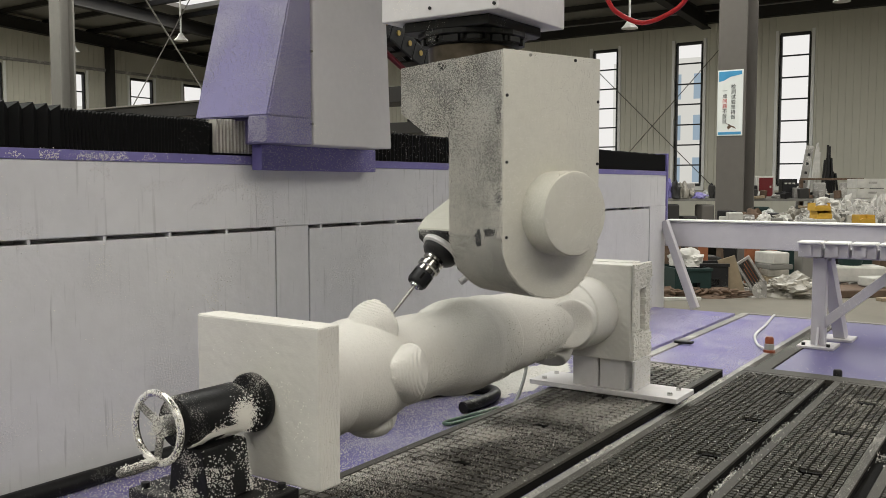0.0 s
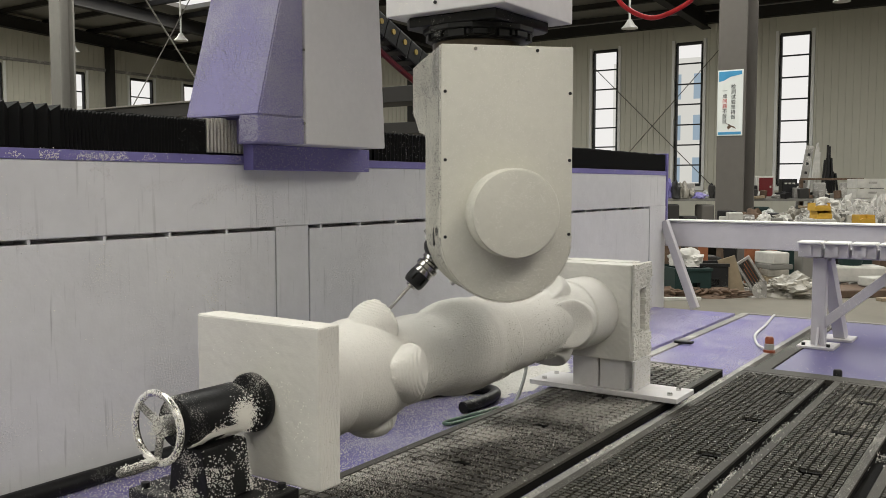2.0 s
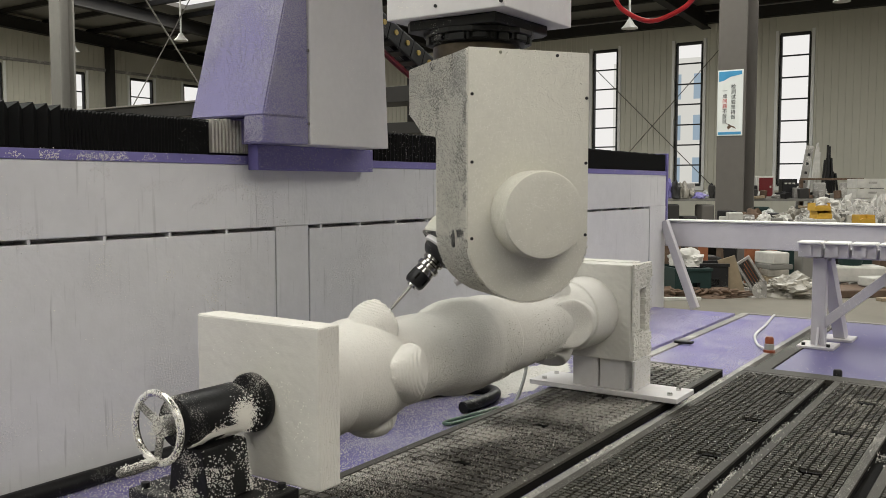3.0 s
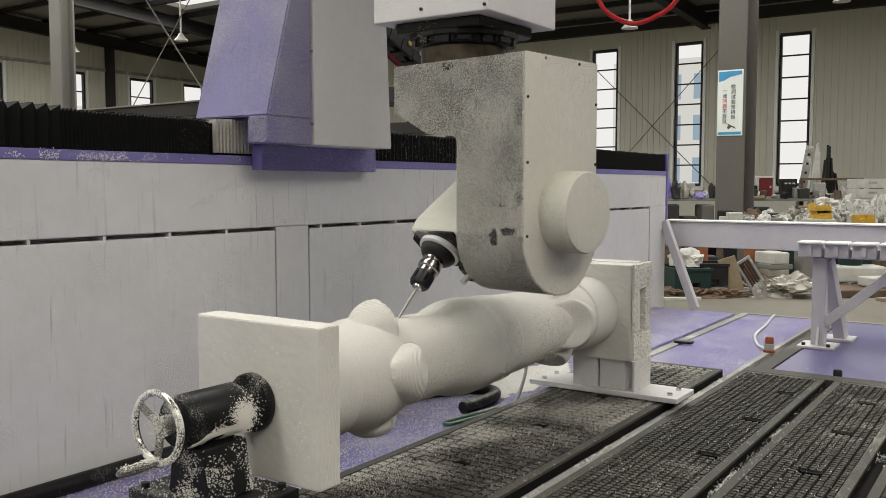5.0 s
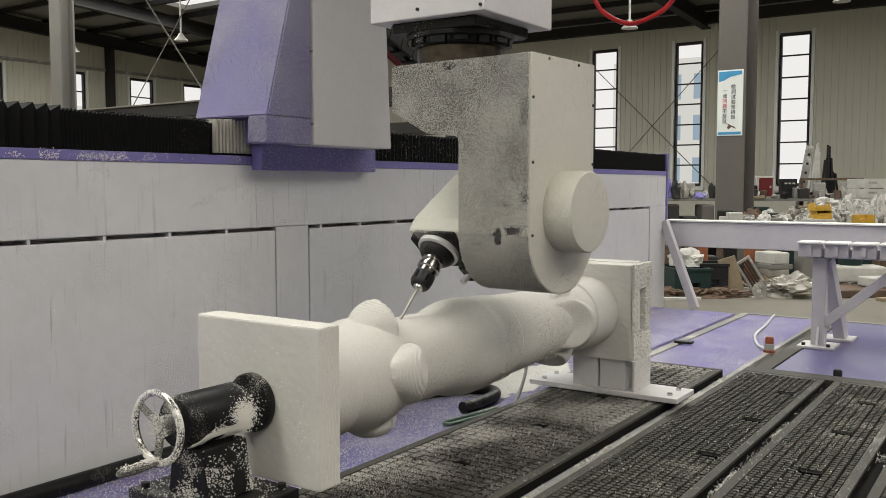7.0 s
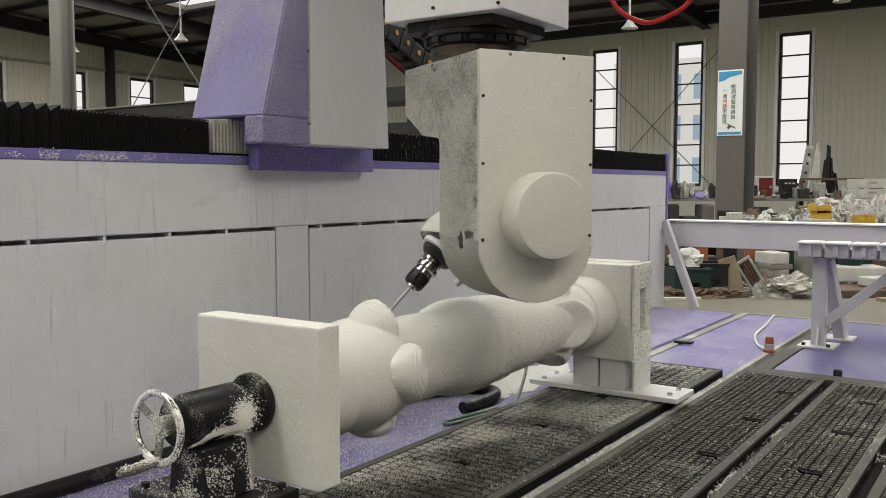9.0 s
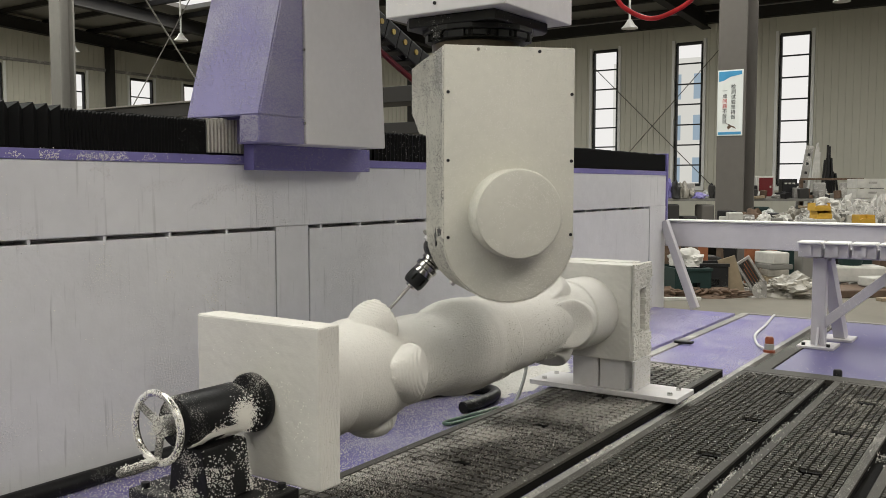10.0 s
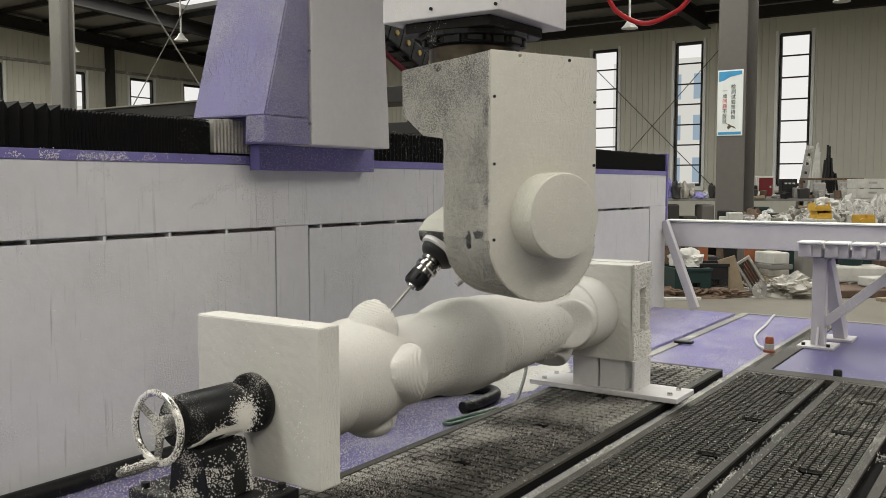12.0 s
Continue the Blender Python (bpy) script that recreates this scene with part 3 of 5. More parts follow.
# ---- milling head: moves with the ram and turns ----
head = thing("milling_head", "cream-painted five-axis milling head caked in foam grit", "milling head", at=pose(*RAM, 0, 0, 3.3))
part("neck", rod(B(), (-0.01, 0, -0.102), (-0.012, 0, -0.040), 0.103, seg=48), STEEL, head, "bare turned steel neck", smooth=True)
EX0, EX1, EYF = -0.147, 0.133, -0.288


def u_shape(x0, x1, ztop, zmid, n=20):
    """Rounded-bottom outline in x and z."""
    c, r = (x0 + x1) / 2, (x1 - x0) / 2
    pts = [(x0, ztop), (x1, ztop)]
    for i in range(n + 1):
        a = math.pi * i / n
        pts.append((c + r * math.cos(a), zmid - r * 0.98 * math.sin(a)))
    return pts


bm = prism(B(), u_shape(EX0, EX1, -0.101, -0.49), "y", EYF + 0.005, -0.097, 0.003)
part("arm", bm, GRIT, head, "arm side caked in grey foam grit over black paint", smooth=True)
bm = prism(B(), [(-0.112, -0.1005), (0.100, -0.1005), (0.100, -0.207), (-0.006, -0.262), (-0.09, -0.271), (-0.112, -0.285)], "x", EX0 - 0.0004, EX1 + 0.0004)
part("shoulder", bm, GRIT, head)
bm = prism(B(), u_shape(EX0 + 0.001, EX1 - 0.001, -0.100, -0.49), "y", EYF - 0.001, EYF + 0.0045, 0.002)
cover = part("cover", bm, HEAD_WHITE, head, "cream painted cover plate with small screws", smooth=True)
CX = (EX0 + EX1) / 2
bm = lathe(B(), [(0.0905, 0.0), (0.0905, 0.063), (0.088, 0.0685), (0.083, 0.070)], pose(CX + 0.002, EYF - 0.001, -0.441, 90, 0, 0), 64)
part("hub_cap", bm, HEAD_WHITE, head, "round cream hub cap", smooth=True)
for x, z in ((-0.1375, -0.195), (-0.1375, -0.333), (-0.1375, -0.49), (0.1255, -0.195), (0.1255, -0.333), (0.1255, -0.487), (-0.075, -0.108), (0.055, -0.109)):
    part("screw", rod(B(), (x, EYF - 0.003, z), (x, EYF + 0.003, z), 0.0035, seg=10), BRIGHT_STEEL if (x, z) == (-0.075, -0.108) else BLACK_PLAIN, head)
# places where the grit has fallen off the black paint
def bare_patch(y, z, w, h, k):
    bm = B()
    pts = []
    for i in range(22):
        a = 2 * math.pi * i / 22
        s = 0.75 + 0.5 * noise.noise(Vector((math.cos(a) * 1.7, math.sin(a) * 1.7, k)))
        pts.append((y + w * s * math.cos(a), z + h * s * math.sin(a)))
    prism(bm, pts, "x", EX0 - 0.0008, EX0 + 0.002)
    part("bare_patch", bm, BARE, head, "bare black patch")


bare_patch(-0.070, -0.114, 0.026, 0.012, 1.0)
bare_patch(-0.205, -0.495, 0.014, 0.022, 2.0)
bare_patch(-0.245, -0.480, 0.026, 0.010, 3.0)
bare_patch(-0.280, -0.410, 0.010, 0.012, 4.0)

# spindle: tilts about the head's y axis
PIV = (0.0, 0.0, -0.4372)
spindle = part("spindle", prism(B(), [(-0.052, -0.124), (0.062, -0.124), (0.078, -0.09), (0.080, 0.06), (0.07, 0.125), (0.02, 0.13), (-0.010, 0.105), (-0.036, 0.0), (-0.056, -0.085)], "y", -0.095, 0.075, 0.008),
               HEAD_WHITE, head, "cream painted tilting spindle housing", at=pose(*PIV, 0, 42, 0))
down = pose(0, 0, 0, 180, 0, 0)
part("end_plate", prism(B(), [(-0.058, -0.072), (0.066, -0.072), (0.066, 0.066), (-0.03, 0.074), (-0.058, 0.046)], "z", -0.132, -0.1245, 0.002), BLACK_DUSTED, spindle, "grimy black end plate")
part("nose_plate", lathe(B(), [(0.049, 0.130), (0.052, 0.133), (0.052, 0.143), (0.047, 0.146)], down, 48), RAM_WHITE, spindle, "pale ring", smooth=True)
part("nose", lathe(B(), [(0.046, 0.144), (0.043, 0.155), (0.036, 0.163), (0.028, 0.168)], down, 48), BLACK_PLAIN, spindle, "black spindle nose", smooth=True)
part("tool_holder", lathe(B(), [(0.024, 0.162), (0.027, 0.168), (0.027, 0.176), (0.0225, 0.179), (0.0225, 0.184), (0.028, 0.187), (0.028, 0.197), (0.024, 0.200), (0.024, 0.206), (0.025, 0.212)], down, 48), TOOL_STEEL, spindle, "bright steel tool holder", smooth=True)
nut = part("collet_nut", lathe(B(), [(0.022, 0.209), (0.025, 0.212), (0.025, 0.240), (0.021, 0.247), (0.014, 0.248)], down, 36), BLACK_PLAIN, spindle, "black collet nut", smooth=True)
for i in range(6):
    m = Matrix.Rotation(radians(60 * i), 4, "Z")
    part("slot", box(B(), 0.0225, 0.0254, -0.0025, 0.0025, -0.236, -0.218, 0.0, m), GROOVE, nut)
part("collet", lathe(B(), [(0.013, 0.246), (0.012, 0.253), (0.006, 0.254)], down, 24), BRIGHT_STEEL, spindle, smooth=True)
part("cutter", lathe(B(), [(0.0040, 0.25), (0.0034, 0.35), (0.003, 0.362), (0.001, 0.364)], down, 16), DULL_STEEL, spindle, "long thin milling cutter", smooth=True)
part("air_nozzle", tube(B(), [(0.055, -0.06, -0.12), (0.06, -0.07, -0.15), (0.055, -0.065, -0.185)], 0.008, 10), RAM_WHITE, spindle, "white air nozzle", smooth=True)
part("bracket", prism(B(), [(0.0, -0.12), (0.08, -0.12), (0.085, -0.16), (0.03, -0.165)], "y", -0.09, -0.055, 0.003), BLACK_DUSTED, spindle)

# ---- foam workpiece between tailstock and stand ----
AY, AZ = 1.205, 0.297


def workpiece():
    """The column as rings of radii: rings and swellings, and four lumps round each end."""
    rng = np.random.default_rng(4)
    x = np.concatenate((np.linspace(1.19, 1.60, 260), np.linspace(1.602, 2.14, 160), np.linspace(2.142, 2.60, 230)))[:, None]
    k = 330
    a = (2 * np.pi * np.arange(k) / k)[None, :]

    def ease(p, q, v=x):
        t = np.clip((v - p) / (q - p), 0, 1)
        return t * t * (3 - 2 * t)
    base = 0.1135 - 0.0085 * ease(1.322, 1.326) + 0.0150 * np.clip((x - 1.326) / 0.10, 0, 1)
    base = base - 0.021 * ease(1.44, 1.56) + 0.021 * ease(1.69, 1.815) - 0.005 * ease(1.850, 1.90)
    base = base - 0.0065 * ease(1.966, 1.976) - 0.0075 * ease(2.0, 2.24) + 0.004 * ease(2.33, 2.40) + 0.006 * ease(2.436, 2.440)
    base = base + 0 * a
    r = base.copy()
    for q in range(4):
        d = (a - q * np.pi / 2 - 0.05 + np.pi) % (2 * np.pi) - np.pi
        # near lumps: pointed shells that grow out of the ring and end in a steep round face
        u = np.where(x < 1.478, (1.478 - x) / 0.068, (x - 1.478) / 0.048)
        dn = d + 0.20 if q == 1 else d - 0.07
        wide = np.where(dn > 0, 0.50, 0.60) if q == 1 else np.where(dn > 0, 0.48, 0.64) * (1.0 - 0.25 * np.clip((1.478 - x) / 0.06, 0, 1))
        v = np.abs(dn / wide)
        steep = 1.45 if q == 1 else np.where(dn > 0, 4.0, 2.0)
        e = np.clip(1 - (u ** (1.5 if q == 1 else 1.7) + v ** steep), 0, 1)
        lift = (0.043, 0.045, 0.038, 0.028)[q] * e ** np.where(x < 1.478, 0.80, 0.60)
        # tool-path terraces, as contour steps
        s = 0.0044
        level = np.floor(lift / s)
        stepped = s * (level + ease(0.72, 1.0, lift / s - level))
        r += np.where(lift > 0.003, 0.25 * lift + 0.75 * stepped, lift)
        # far lumps: a steep hollow face whose tips bend back, a rim, then a fall to the ring
        w = np.abs(d / 0.70)
        bent = x + 0.075 * w ** 2
        face = np.clip((bent - 2.285) / 0.055, 0, 1) ** 1.3
        fall = np.clip(1 - np.clip((bent - 2.345) / 0.075, 0, 1) ** 1.6, 0, 1)
        r += 0.036 * np.where(bent < 2.34, face, fall) * np.clip(1 - w ** 3.5, 0, 1) ** 0.6
    # thin uncut ridge beside the cutter
    dr = (a - 1.62 + np.pi) % (2 * np.pi) - np.pi
    r += 0.0045 * np.exp(-(dr / 0.07) ** 2) * ease(1.50, 1.54) * (1 - ease(1.62, 1.76))
    # fine turning marks and torn beads of foam
    r += 0.00022 * np.sin(x * 640) * ease(1.52, 1.6) * (1 - ease(1.95, 2.0)) + rng.normal(0, 0.00022, r.shape)
    pits = rng.random(r.shape)
    r += np.where(pits > 0.994, 0.0009, 0) - np.where(pits < 0.003, 0.0005, 0)
    n = len(x)
    co = np.stack((x + 0 * a, AY - r * np.cos(a), AZ + r * np.sin(a)), axis=2).reshape(-1, 3)
    i, j = np.meshgrid(np.arange(n - 1), np.arange(k), indexing="ij")
    j2 = (j + 1) % k
    faces = np.stack((i * k + j, (i + 1) * k + j, (i + 1) * k + j2, i * k + j2), axis=2).reshape(-1, 4)
    me = bpy.data.meshes.new("column")
    me.from_pydata(co.tolist(), [], faces.tolist() + [list(range(k)), list(range((n - 1) * k, n * k))[::-1]])
    me.materials.append(FOAM)
    me.polygons.foreach_set("use_smooth", [True] * len(me.polygons))
    return me


piece = thing("foam_workpiece", "white foam column being carved, lumps at both ends", "foam column")
new("column", workpiece()).parent = piece


def rough_block(x0, x1, y0, y1, z0, z1, amp=0.0012):
    bm = box(B(), x0, x1, y0, y1, z0, z1, 0.004)
    bmesh.ops.subdivide_edges(bm, edges=[e for e in bm.edges if e.calc_length() > 0.03], cuts=24, use_grid_fill=True)
    for v in bm.verts:
        v.co += Vector([amp * noise.noise(v.co * s + Vector((7.0 * i, 0, 0))) for i, s in enumerate((60, 60, 60))]) + Vector([random.uniform(-0.0003, 0.0003) for i in range(3)])
    return bm


part("end_block", rough_block(1.145, 1.203, 1.046, 1.364, 0.152, 0.449, 0.0002), FOAM_BLOCK, piece, "square white foam end block")
part("end_block", rough_block(2.585, 2.665, 1.052, 1.37, 0.147, 0.451), FOAM_BLOCK, piece, "square white foam end block")

# ---- stand at the far end ----
stand = thing("end_stand", "white painted steel stand bolted to the vacuum board", "stand")
part("foot_plate", box(B(), 2.583, 2.745, 0.900, 1.408, 0.034, 0.050, 0.002), RAM_WHITE, stand)
part("post", box(B(), 2.60, 2.66, 1.168, 1.256, 0.050, 0.147, 0.003), RAM_WHITE, stand)
part("post", box(B(), 2.60, 2.66, 1.074, 1.161, 0.050, 0.147, 0.003), RAM_WHITE, stand)
bm = B()
box(bm, 2.600, 2.738, 1.043, 1.0505, 0.0505, 0.146, 0.001)
part("side_plate", bm, RAM_WHITE, stand)
bm = rough_block(2.667, 2.738, 1.082, 1.37, 0.145, 0.453, 0.003)
part("foam_backing", bm, FOAM_CUT, stand, "torn rough foam backing with a dark slot")
def torn_face():
    """A torn foam face with a hollow broken into it."""
    bm = B()
    nx, nz = 46, 100
    grid = []
    for i in range(nx + 1):
        col = []
        for j in range(nz + 1):
            x, z = 2.588 + 0.150 * i / nx, 0.148 + 0.307 * j / nz
            y = 1.0425 + 0.005 * noise.noise(Vector((x * 90, z * 90, 2.0))) + 0.003 * noise.noise(Vector((x * 210, z * 210, 5.0)))
            w = noise.noise(Vector((x * 60, z * 60, 9.0))) * 0.006
            if 2.622 + w < x < 2.682 + w and 0.238 + w < z < 0.372 + w:
                y += 0.030 if z > 0.285 else 0.018
            if x > 2.688 + w and 0.225 < z < 0.40:
                y += 0.008
            edge = i in (0, nx) or j in (0, nz)
            col.append(bm.verts.new((x, 1.0495 if edge else y, z)))
        grid.append(col)
    for i in range(nx):
        for j in range(nz):
            bm.faces.new((grid[i][j], grid[i + 1][j], grid[i + 1][j + 1], grid[i][j + 1]))
    return bm


part("torn_side", torn_face(), FOAM_CUT, stand, "torn rough foam side with a broken hollow")
for x, y in ((2.62, 1.37), (2.71, 1.37), (2.70, 0.935), (2.62, 0.935)):
    part("bolt", rod(B(), (x, y, 0.05), (x, y, 0.058), 0.009, seg=6), BRIGHT_STEEL, stand)
for x, y in ((2.66, 0.93), (2.66, 1.33)):
    part("spacer", box(B(), x - 0.05, x + 0.05, y - 0.02, y + 0.03, 0.0305, 0.034), MAROON, stand)

# ---- tailstock ----
tail = thing("tailstock", "black tailstock with chromed handwheel, crusted with foam dust", "tailstock")
part("riser", box(B(), 0.975, 1.135, 1.10, 1.335, 0.030, 0.125, 0.003), BLACK, tail)
part("base_plate", box(B(), 0.965, 1.14, 1.09, 1.345, 0.125, 0.155, 0.003), BLACK, tail)
for x, y in ((0.985, 1.322), (0.985, 1.115), (1.12, 1.322), (1.12, 1.115)):
    part("bolt", lathe(B(), [(0.008, 0.155), (0.008, 0.163), (0.0075, 0.165)], Matrix.Translation((x, y, 0)), 12), BLACK_PLAIN, tail)
bm = prism(B(), [(1.150, 0.155), (1.260, 0.155), (1.245, 0.25), (1.165, 0.25)], "x", 0.985, 1.085, 0.004)
part("column", bm, BLACK_DUSTED, tail)
part("barrel", lathe(B(), [(0.042, -0.005), (0.046, 0.0), (0.046, 0.125), (0.040, 0.13)], pose(0.965, AY, AZ, 0, 90, 0), 40), BLACK_DUSTED, tail, smooth=True)
part("quill", lathe(B(), [(0.028, 0.0), (0.028, 0.03)], pose(1.09, AY, AZ, 0, 90, 0), 32), BLACK, tail, smooth=True)
part("faceplate", lathe(B(), [(0.052, 0.0), (0.055, 0.004), (0.055, 0.016), (0.052, 0.02)], pose(1.125, AY, AZ, 0, 90, 0), 40), BLACK_DUSTED, tail, smooth=True)
wheel = part("handwheel", lathe(B(), [(0.0585 + 0.006 * math.cos(2 * math.pi * i / 12), 0.006 * math.sin(2 * math.pi * i / 12)) for i in range(12)], pose(0.925, AY, AZ, 0, 90, 0), 56, closed=True), CHROME, tail, "chromed handwheel rim", smooth=True)
part("wheel_hub", lathe(B(), [(0.014, 0.0), (0.018, 0.004), (0.018, 0.024), (0.012, 0.04)], pose(0.925, AY, AZ, 0, 90, 0), 24), GRIT, wheel, smooth=True)
for i in range(3):
    a = radians(35 + 120 * i)
    part("spoke", rod(B(), (0.932, AY + 0.01 * math.cos(a), AZ + 0.01 * math.sin(a)), (0.926, AY + 0.056 * math.cos(a), AZ + 0.056 * math.sin(a)), 0.007, 0.006, 12), GRIT, wheel, smooth=True)
part("crank_handle", lathe(B(), [(0.005, 0.0), (0.007, 0.012), (0.0085, 0.045), (0.007, 0.072), (0.003, 0.078)], pose(0.922, AY + 0.0, AZ - 0.058, 0, -90, 0), 20), GRIT, wheel, smooth=True)

# ---- stand with brackets, white cross beam beyond the bed ----
beam = thing("cross_beam", "long white painted steel box beam behind the machine", "steel beam")
part("beam_body", box(B(), 5.05, 5.17, -2.6, 1.85, 0.342, 0.488, 0.004), FRAME_WHITE, beam)
# Whiter than the body: the beam's lit top edge is put into the colour.
part("top_plate", box(B(), 5.035, 5.19, -2.6, 1.86, 0.489, 0.497, 0.001), LAMP_WHITE, beam)
bm = B()
a, b = Vector((4.98, 1.83, 0.49)), Vector((4.93, 1.62, 0.0))
d = (b - a)
box(bm, -0.015, 0.015, -0.024, 0.024, -d.length / 2, d.length / 2, 0.002, Matrix.Translation((a + b) / 2) @ d.to_track_quat("Z", "Y").to_matrix().to_4x4())
part("brace", bm, FRAME_WHITE, beam)


def strut(a, b, w, t):
    a, b = Vector(a), Vector(b)
    d = b - a
    return box(B(), -w / 2, w / 2, -t / 2, t / 2, -d.length / 2, d.length / 2, 0.002, Matrix.Translation((a + b) / 2) @ d.to_track_quat("Z", "Y").to_matrix().to_4x4())


rack = thing("bracket_rack", "lilac-white steel rack on legs carrying a row of brackets", "steel rack")
part("leg", box(B(), 4.02, 4.07, 0.757, 0.813, 0.012, 0.388, 0.003), FRAME_WHITE, rack)
part("back_leg", strut((4.06, 0.765, 0.39), (4.28, 0.735, 0.012), 0.05, 0.05), FRAME_WHITE, rack)
part("foot_plate", box(B(), 3.97, 4.125, 0.71, 0.86, 0.0005, 0.012, 0.002), FRAME_WHITE, rack)
part("foot_plate", box(B(), 4.22, 4.36, 0.68, 0.81, 0.0005, 0.012, 0.002), FRAME_WHITE, rack)
part("diagonal_brace", strut((4.05, 0.77, 0.10), (4.05, 0.43, 0.40), 0.04, 0.04), FRAME_WHITE, rack)
part("top_rail", box(B(), 4.03, 4.10, -0.8, 0.86, 0.388, 0.43, 0.003), FRAME_WHITE, rack)
for i in range(7):
    y = 0.818 - 0.106 * i
    bm = box(B(), 3.975, 4.028, y - 0.046, y + 0.046, 0.395, 0.450, 0.002)
    box(bm, 3.962, 3.975, y - 0.008, y + 0.008, 0.405, 0.445)
    br = part("bracket", bm, FRAME_WHITE, rack)
    part("cap", box(B(), 3.955, 4.06, y - 0.048, y + 0.048, 0.4505, 0.462, 0.005), LAMP_WHITE, br, "white cap")
part("gusset", prism(B(), [(3.985, 0.0125), (4.02, 0.0125), (4.02, 0.09)], "y", 0.778, 0.787), FRAME_WHITE, rack)
for y in (0.735, 0.835):
    part("bolt", rod(B(), (3.99, y, 0.012), (3.99, y, 0.024), 0.008, seg=6), BLACK_PLAIN, rack)

# ---- things on the bed ----
beacon = thing("warning_beacon", "small orange warning beacon on a grey base", "beacon", at=pose(3.78, 0.925, 0.003))
part("base", lathe(B(), [(0.024, 0.0), (0.024, 0.01), (0.022, 0.012)], None, 24), ORANGE_LENS, beacon, smooth=True)
part("body", lathe(B(), [(0.020, 0.012), (0.020, 0.036), (0.018, 0.038)], None, 24), GREY_HOSE, beacon, smooth=True)
part("lens", lathe(B(), [(0.018, 0.038), (0.018, 0.058), (0.013, 0.066)], None, 24), ORANGE_LENS, beacon, "orange lens", smooth=True)
tagged(part("cable", tube(B(), [(3.80, 0.945, 0.012), (3.92, 1.01, 0.007), (4.17, 1.084, 0.007), (4.5, 1.12, 0.007), (4.82, 1.165, 0.007), (4.9, 1.175, 0.0)], 0.006, 10), LAMP_WHITE, smooth=True), "pale cable curving over the bed to a beacon", "cable")
tagged(part("black_tool", box(B(), 3.75, 3.785, 1.245, 1.325, 0.0065, 0.018, 0.004), BLACK_PLAIN), "black bar tool lying on the purple bed", "tool")
tagged(part("rubber_stop", lathe(B(), [(0.016, 0.0), (0.016, 0.02), (0.012, 0.026)], pose(3.45, 0.60, 0.0005), 20), BLACK_PLAIN, smooth=True), "small black rubber stop on the purple bed", "stop")
tagged(part("black_hose", tube(B(), [(2.05, 1.72, 0.02), (2.25, 1.68, 0.02), (2.40, 1.61, 0.02), (2.47, 1.55, 0.02), (2.475, 1.49, 0.02), (2.43, 1.452, 0.02), (2.33, 1.438, 0.02), (2.231, 1.445, 0.02)], 0.019, 14), BLACK, smooth=True), "bent black hose lying under the foam column", "hose")
tagged(part("green_hose", tube(B(), [(2.45, 1.352, 0.012), (2.30, 1.362, 0.008), (2.16, 1.385, 0.008), (2.095, 1.40, 0.008), (2.10, 1.425, 0.007), (2.2, 1.41, 0.007), (2.34, 1.385, 0.007)], 0.0055, 10), GREEN_HOSE, smooth=True), "thin green hose with a kink on the bed", "hose")
tagged(part("thin_pipe", tube(B(), [(2.36, 1.351, 0.008), (2.42, 1.36, 0.03), (2.49, 1.375, 0.08), (2.525, 1.385, 0.14), (2.53, 1.385, 0.24)], 0.0055, 10), GREY_HOSE, smooth=True), "thin grey pipe rising from the bed", "pipe")

# ---- cable chain on the gantry, red air hose on the ram ----
chain = part("cable_chain", box(B(), gx(2.46), gx(2.50), 2.06, 2.14, 1.31, 1.52, 0.004), BLACK_PLAIN, gantry, "black cable chain with yellow link caps")
for i in range(10):
    m = Matrix.Translation((gx(2.56 + 0.072 * i), 2.1, 1.329 - 0.029 * i)) @ pose(0, 0, 0, 0, 22.4, 0)
    bm = box(B(), -0.038, 0.038, -0.045, -0.037, -0.04, 0.04, 0.006, m)
    box(bm, -0.038, 0.038, 0.037, 0.045, -0.04, 0.04, 0.006, m)
    box(bm, -0.016, 0.016, -0.037, 0.037, -0.04, -0.032, 0.0, m)
    box(bm, -0.016, 0.016, -0.037, 0.037, 0.03, 0.038, 0.0, m)
    part("chain_link", bm, BLACK_PLAIN, chain)
    part("link_cap", rod(B(), m @ Vector((0, -0.050, 0.006)), m @ Vector((0, -0.0455, 0.006)), 0.0105, seg=18), CAP_YELLOW, chain, "dull yellow cap")
for k, z in enumerate((0.01, -0.045)):
    bm = tube(B(), [(gx(2.5), 2.1, 1.34 + z), (gx(2.8), 2.1, 1.20 + z), (gx(3.2), 2.1, 1.05 + z)], 0.012, 8)
    part("cable", bm, (BLACK_PLAIN, MAROON)[k], chain, smooth=True)

hose = [(2.16, 1.12, 1.45), (2.19, 1.06, 1.28), (2.2, 1.026, 1.194), (2.2, 0.995, 1.155), (2.2, 0.929, 1.124), (2.2, 0.862, 1.138), (2.2, 0.816, 1.169), (2.19, 0.78, 1.24), (2.16, 0.80, 1.45), (1.99, 1.0, 1.62)]
part("air_hose", tube(B(), [(x - RAM[0], y - RAM[1], z - RAM[2]) for x, y, z in hose], 0.0062, 12), RED, ram, "looped red air hose", smooth=True)

